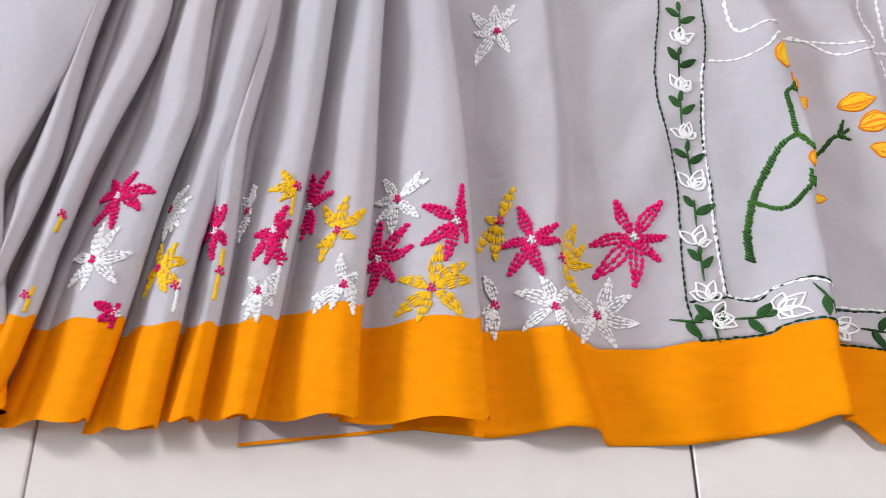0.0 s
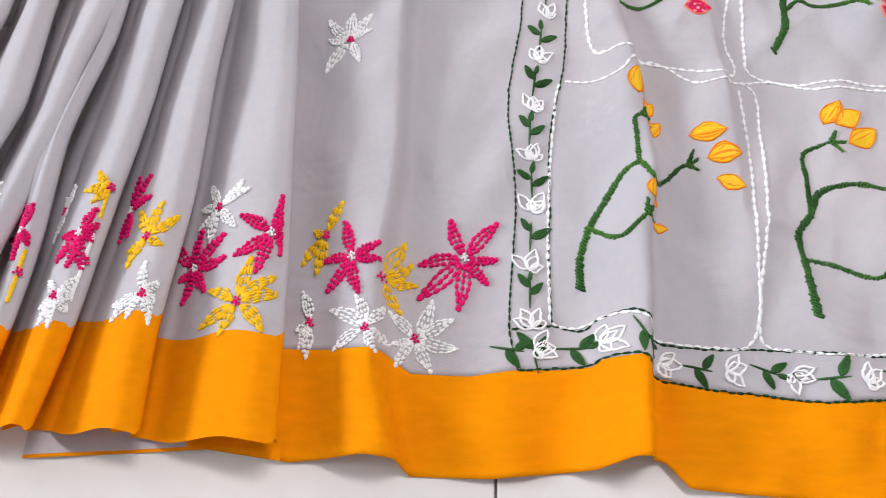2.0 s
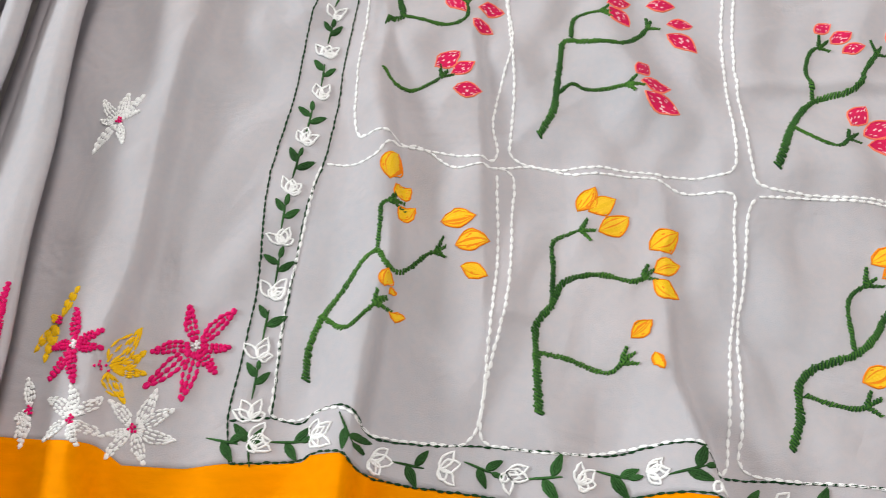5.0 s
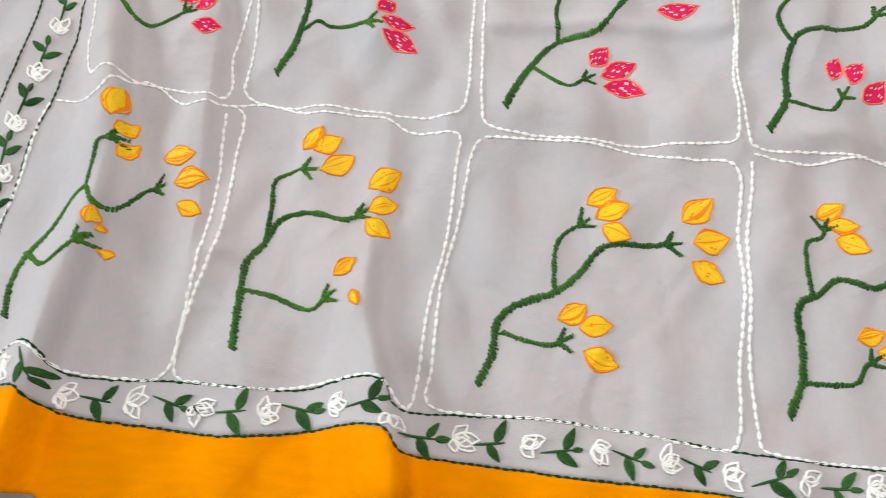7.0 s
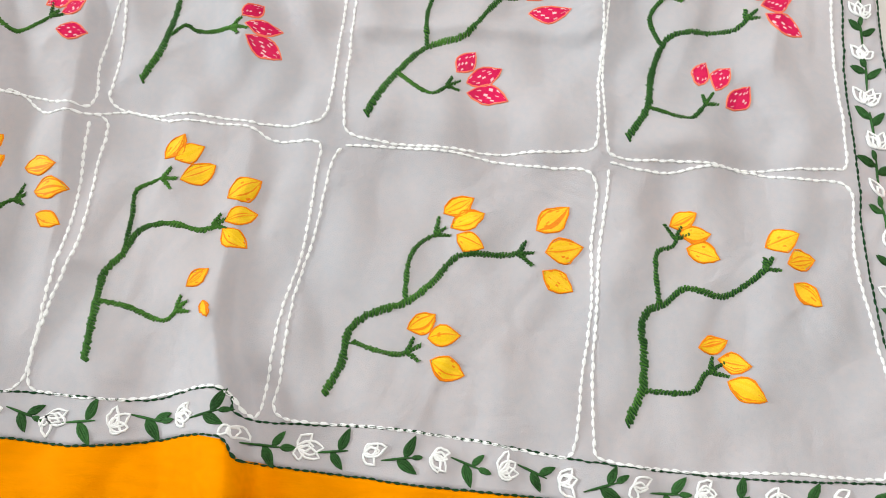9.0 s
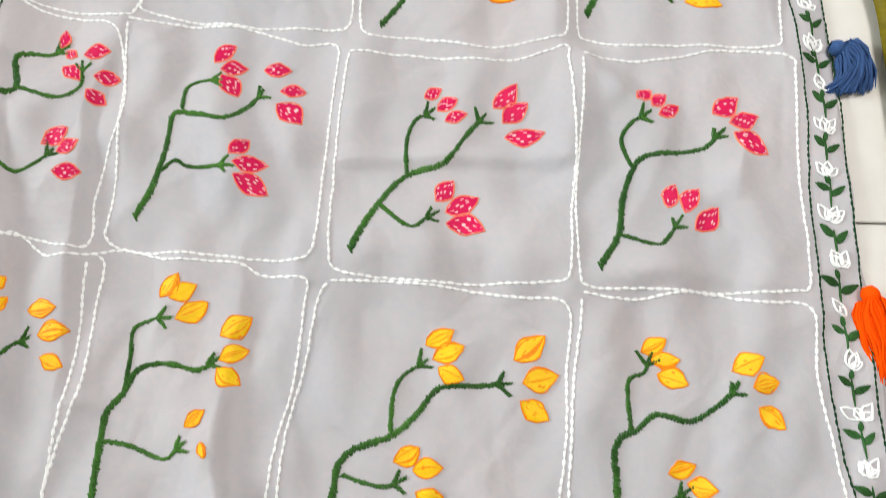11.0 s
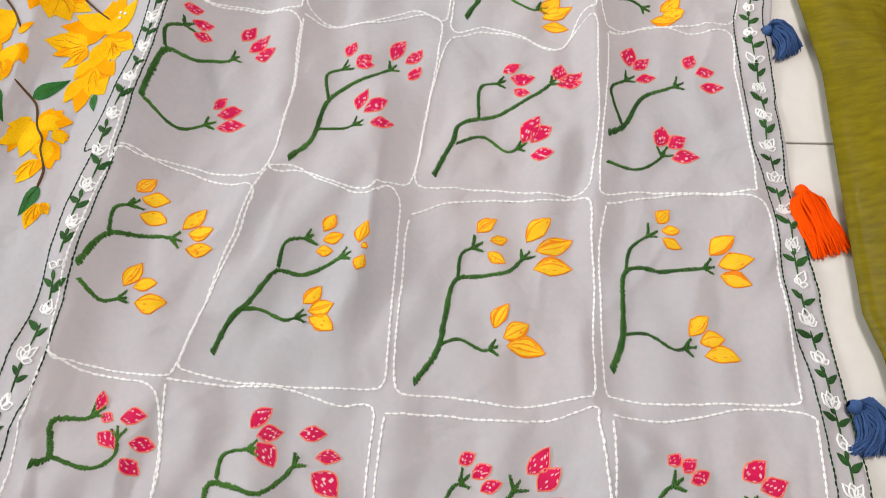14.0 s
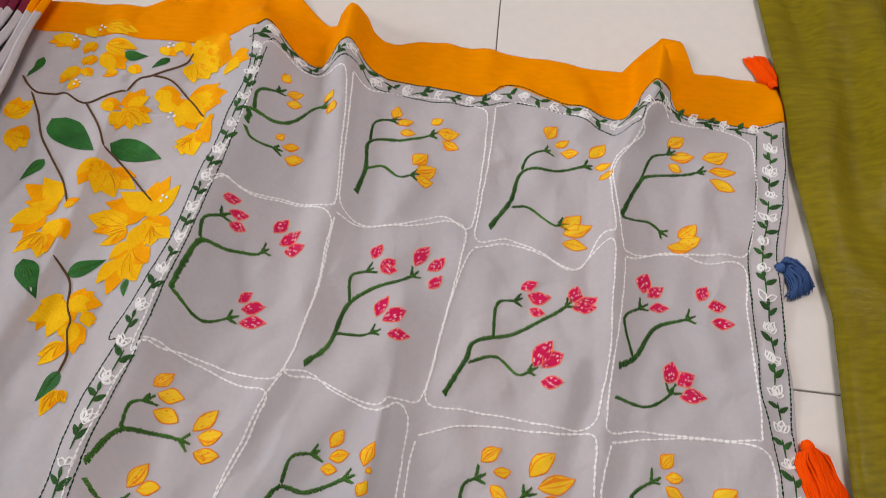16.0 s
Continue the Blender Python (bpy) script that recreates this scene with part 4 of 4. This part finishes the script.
cell_outline([(756, 1110), (804, 1112), (843, 1102), (856, 1086), (855, 1032), (843, 970), (828, 928), (796, 925), (756, 920), (696, 911), (689, 915), (684, 968), (681, 1019), (710, 1067), (720, 1100), (743, 1120)])
star_flower("pink", 0.114, 0.205, [(-10, 27), (21, 25), (21, 1), (15, -17), (-3, -35), (-29, -28), (-30, -5)])
star_flower("pink", 0.045, 0.198, [(-7, 25), (17, 10), (18, -1), (6, -23), (-15, -21), (-19, -1)])
star_flower("pink", -0.002, 0.207, [(4, 25), (8, 10), (15, -2), (14, -14), (-7, -26), (-23, -14), (-22, 12)])
star_flower("pink", -0.054, 0.190, [(2, 26), (21, 19), (24, 4), (12, -17), (-5, -23), (-10, -7), (-17, 21)])
star_flower("pink", -0.100, 0.227, [(1, 25), (14, 21), (18, 4), (4, -21), (-4, -22)])
star_flower("pink", -0.116, 0.202, [(8, 16), (14, 7), (12, -5), (8, -23), (-4, -22), (-14, -17), (-15, 0)])
star_flower("pink", -0.155, 0.204, [(-9, 27), (7, 16), (9, -10), (1, -19), (-22, 3)])
star_flower("white", 0.057, 0.153, [(-8, 21), (9, 16), (14, -7), (7, -14), (-20, -12), (-24, 13)])
star_flower("white", 0.085, 0.152, [(10, 25), (23, 13), (27, -5), (11, -20), (-11, -18), (-14, -4), (-17, 16)])
star_flower("white", -0.041, 0.228, [(-10, 18), (16, 15), (22, 8), (15, -16), (-3, -24), (-16, -11), (-17, 3)])
star_flower("white", -0.070, 0.165, [(-3, 21), (10, 8), (12, -5), (9, -18), (-8, -15), (-20, -15), (-22, -5)])
star_flower("white", 0.021, 0.159, [(-7, 20), (-9, -5), (-6, -16), (-1, -22)])
star_flower("white", -0.123, 0.163, [(-9, 11), (14, 14), (16, 1), (12, -9), (1, -19), (-7, -17), (-11, -7)])
star_flower("white", -0.109, 0.185, [(15, 17), (18, -1), (11, -13), (2, 7), (3, -24)])
star_flower("white", -0.141, 0.224, [(-7, 14), (3, 19), (6, 16), (3, -3), (-2, -15), (-6, -20)])
star_flower("yellow", -0.018, 0.164, [(6, 28), (21, 16), (28, 5), (18, -18), (-9, -20), (-24, -14), (-22, 9)])
star_flower("yellow", -0.077, 0.202, [(6, 24), (17, 15), (12, -6), (-11, -19), (-14, -8), (-11, 21)])
star_flower("yellow", 0.026, 0.215, [(10, 22), (-9, 5), (-15, -19), (-4, -26)])
star_flower("yellow", 0.064, 0.186, [(12, 29), (17, 15), (21, 0), (12, -19)])
star_flower("yellow", -0.148, 0.177, [(10, 14), (13, -18), (0, -18)])
star_flower("yellow", -0.103, 0.232, [(-12, 13), (-21, 0), (-11, -10), (1, -20)])
star_flower("pink", -0.224, 0.232, [(-11, 17), (13, 15), (31, -3), (22, -15), (2, -25), (-18, -17), (-22, 4)])
star_flower("pink", -0.209, 0.151, [(-14, 6), (9, 6), (-9, -4), (7, -9)])
star_flower("white", -0.193, 0.227, [(6, 10), (17, 10), (21, 0), (19, -10), (15, -20), (8, -21), (0, -25)])
star_flower("white", -0.232, 0.187, [(3, 27), (17, 20), (29, 2), (21, -18), (-4, -20), (-21, -14), (-24, 7)])
star_flower("white", -0.172, 0.166, [(23, 2), (15, -16)])
star_flower("yellow", -0.190, 0.181, [(-2, 19), (14, 14), (26, 1), (21, -14), (12, -19), (-11, -16), (-12, -2)])
star_flower("yellow", -0.267, 0.163, [(17, 5), (13, -10)])
star_flower("yellow", -0.253, 0.216, [(11, -11), (8, -6)])
star_flower("white", 0.029, 0.364, [(-18, 20), (0, 26), (14, 23), (15, 7), (8, -20), (-17, -24), (-17, 3)])
for spot in [(25, 1007, 91, 966), (103, 981, 169, 965), (41, 948, 24, 917), (119, 811, 153, 832), (75, 818, 103, 778), (-23, 1102, -31, 1068), (68, 1124, 100, 1125), (128, 1124, 111, 1104), (184, 809, 188, 789), (156, 708, 143, 678)]:
    painted_leaf(*spot)
for spot in [(-1, 1143, -26, 1129), (-4, 1145, 2, 1124), (5, 1163, 28, 1157), (25, 1142, 19, 1121), (31, 1118, 28, 1097), (41, 1119, 76, 1101), (71, 1094, 56, 1084), (81, 1108, 97, 1099), (23, 1094, 9, 1068), (26, 1071, 30, 1052), (108, 1144, 131, 1131), (133, 1159, 143, 1137), (150, 1163, 200, 1133), (158, 1137, 203, 1124), (205, 1117, 236, 1103), (72, 1040, 97, 1033), (105, 1035, 112, 1069), (100, 1029, 103, 1001), (128, 1072, 160, 1059), (136, 1048, 164, 1059)]:
    painted_petal('deep', *spot)
for spot in [(169, 1064, 218, 1055), (172, 1055, 214, 1039), (167, 1060, 188, 1021), (210, 1025, 207, 1002), (-34, 1021, -11, 1022), (105, 956, 96, 917), (81, 896, 38, 910), (79, 893, 52, 877), (87, 889, 101, 896), (71, 878, 45, 851), (90, 872, 93, 841), (91, 869, 105, 847), (178, 893, 129, 901), (177, 886, 189, 938), (176, 876, 184, 838), (175, 880, 206, 874), (174, 854, 162, 826), (169, 833, 167, 799)]:
    painted_petal('deep', *spot)
for spot in [(129, 782, 114, 748), (125, 787, 107, 772), (129, 780, 141, 743), (133, 782, 163, 781), (134, 779, 152, 792), (149, 758, 160, 729), (146, 754, 144, 740), (153, 768, 168, 760)]:
    painted_petal('deep', *spot)
for spot in [(29, 1170, 66, 1168), (42, 1135, 76, 1135), (30, 1092, 43, 1080), (158, 1126, 183, 1098), (99, 1034, 135, 1022), (106, 1031, 118, 1006), (197, 998, 177, 984), (192, 1010, 207, 970), (-29, 1004, -12, 1033), (-20, 986, 10, 965), (112, 945, 130, 914), (112, 945, 145, 928), (79, 854, 63, 829), (83, 851, 86, 825), (161, 874, 118, 880), (162, 870, 142, 852), (191, 874, 199, 847), (186, 878, 214, 857), (178, 843, 197, 807), (145, 738, 133, 716), (160, 690, 154, 669), (163, 690, 171, 679)]:
    painted_petal('light', *spot)
painted_twig([(-38, 1071), (-14, 1049), (22, 1048), (53, 1038), (93, 1065)])
painted_twig([(53, 1038), (83, 1002), (99, 975)])
painted_twig([(-17, 1047), (9, 1007), (26, 978), (41, 959), (74, 919), (90, 892)])
painted_twig([(99, 975), (125, 955), (176, 908)])
painted_twig([(93, 1065), (100, 1086), (116, 1092), (136, 1103), (148, 1121), (152, 1142)])
painted_twig([(116, 1092), (145, 1085), (176, 1055), (201, 1028)])
painted_twig([(102, 827), (125, 803), (135, 776), (145, 760), (146, 747), (156, 723), (155, 703)])
painted_dots(1, 1143)
painted_dots(25, 1167)
painted_dots(120, 1149)
painted_dots(32, 1066)
painted_dots(156, 1035)
painted_dots(190, 910)


# ---- tassels along the side of the saree ----
def tassel(x, y, angle, length, wide, mat, label, curl=0.0):
    t = tagged(new("tassel"), label, "tassel", "tassels on the side of the saree")
    head, skirt = Mesh(), Mesh()
    ux, uy = math.cos(radians(angle)), math.sin(radians(angle))
    rings = []
    for k in range(9):
        f = k / 8
        r = 0.0062 * math.sin(math.pi * min(1, f * 0.85 + 0.12)) ** 0.7
        rings.append([(x + ux * 0.014 * f - uy * r * math.cos(a), y + uy * 0.014 * f + ux * r * math.cos(a), 0.0068 + r * math.sin(a)) for a in [j * math.pi / 6 for j in range(13)]])
    head.grid(rings)
    for k in range(220):
        s, h = random.uniform(-1, 1), random.random()
        n = length * random.uniform(0.85, 1.04)
        pts = []
        a, px, py = radians(angle), x + ux * 0.009, y + uy * 0.009
        own = random.uniform(-0.25, 0.25)
        for f in (0, 0.15, 0.35, 0.55, 0.75, 1.0):
            spread = s * wide * 0.5 * min(1, 0.5 + 3.0 * f) + 0.0012 * math.sin(9 * f + 7 * s)
            bend = a + (curl + own * (1 if curl else 0.3)) * f
            d = n * f
            z = 0.0015 + (0.017 if curl else 0.012) * h * math.sqrt(max(0.05, 1 - s * s)) * (1 - 0.7 * f * f)
            pts.append((px + math.cos(bend) * d - math.sin(bend) * spread, py + math.sin(bend) * d + math.cos(bend) * spread, z))
        skirt.thread(pts, 0.00075)
    part("knot", head, [mat], t)
    part("fringe", skirt, [mat], t)


FLAME, INDIGO = "flame-orange thread tassel lying on the floor", "indigo blue thread tassel lying on the floor"
tassel(0.856, 0.330, -76, 0.058, 0.032, FLAME_THREAD, FLAME)
tassel(0.853, 0.522, -25, 0.036, 0.030, BLUE_THREAD, INDIGO, -1.0)
tassel(0.856, 0.726, -74, 0.062, 0.036, FLAME_THREAD, FLAME)
tassel(0.857, 0.915, 5, 0.034, 0.032, BLUE_THREAD, INDIGO, -1.1)
tassel(0.899, 1.192, 106, 0.052, 0.028, FLAME_THREAD, FLAME)

# ---- the olive cloth beside it ----
olive_cloth = tagged(new("olive_cloth"), "folded olive green slub silk lying on the floor", "cloth")
m = Mesh()
rows = []
for k in range(150):
    y = -0.5 + 2.6 * k / 149
    x = across(OLIVE_SIDE, y)
    row = []
    for c in range(-5, 120):
        if c < 0:
            a = (c + 5) / 5 * math.pi / 2
            px, z = x + 0.014 * (1 - math.sin(a)), 0.0135 - 0.0115 * math.cos(a) if c > -5 else 0.002
            px = x + 0.012 * (1 - math.cos(math.pi / 2 - a))
        else:
            d = c / 119 * 0.8
            px = x + 0.012 + d
            z = 0.0135 + min(1, d / 0.05) * (0.013 * math.sin(40 * d + 2.5 * y + 0.8 * math.sin(5 * y)) + 0.005 * math.sin(90 * d + 6 * math.sin(3 * y)) + 0.004 * math.sin(17 * y + 20 * d) + 0.0012 * math.sin(70 * y + 25 * math.sin(9 * d))) + 0.013 * min(1, d / 0.05)
        row.append((px, y, z))
    rows.append(row)
m.grid(rows)
part("silk", m, [OLIVE], olive_cloth)

# ---- floor tiles ----
tile_mesh = bpy.data.meshes.new("tile")
bm = bmesh.new()
bmesh.ops.create_cube(bm, size=1)
for v in bm.verts:
    v.co = (v.co.x * 0.3982, v.co.y * 0.3982, v.co.z * 0.008 - 0.004)
bmesh.ops.bevel(bm, geom=[e for e in bm.edges if all(v.co.z > -0.001 for v in e.verts)], offset=0.0008, segments=1, affect="EDGES")
bm.to_mesh(tile_mesh)
bm.free()
tile_mesh.materials.append(TILE)
for a in range(-14, 8):
    for b in range(-6, 8):
        if not (X0 < -0.065 + 0.4 * a < X1 and Y0 < 0.579 + 0.4 * b < Y1):
            continue
        tile = new("tile", tile_mesh)
        tile.parent = floor
        tile.location = (-0.265 + 0.4 * a + 0.2, 0.379 + 0.4 * b + 0.2, 0)
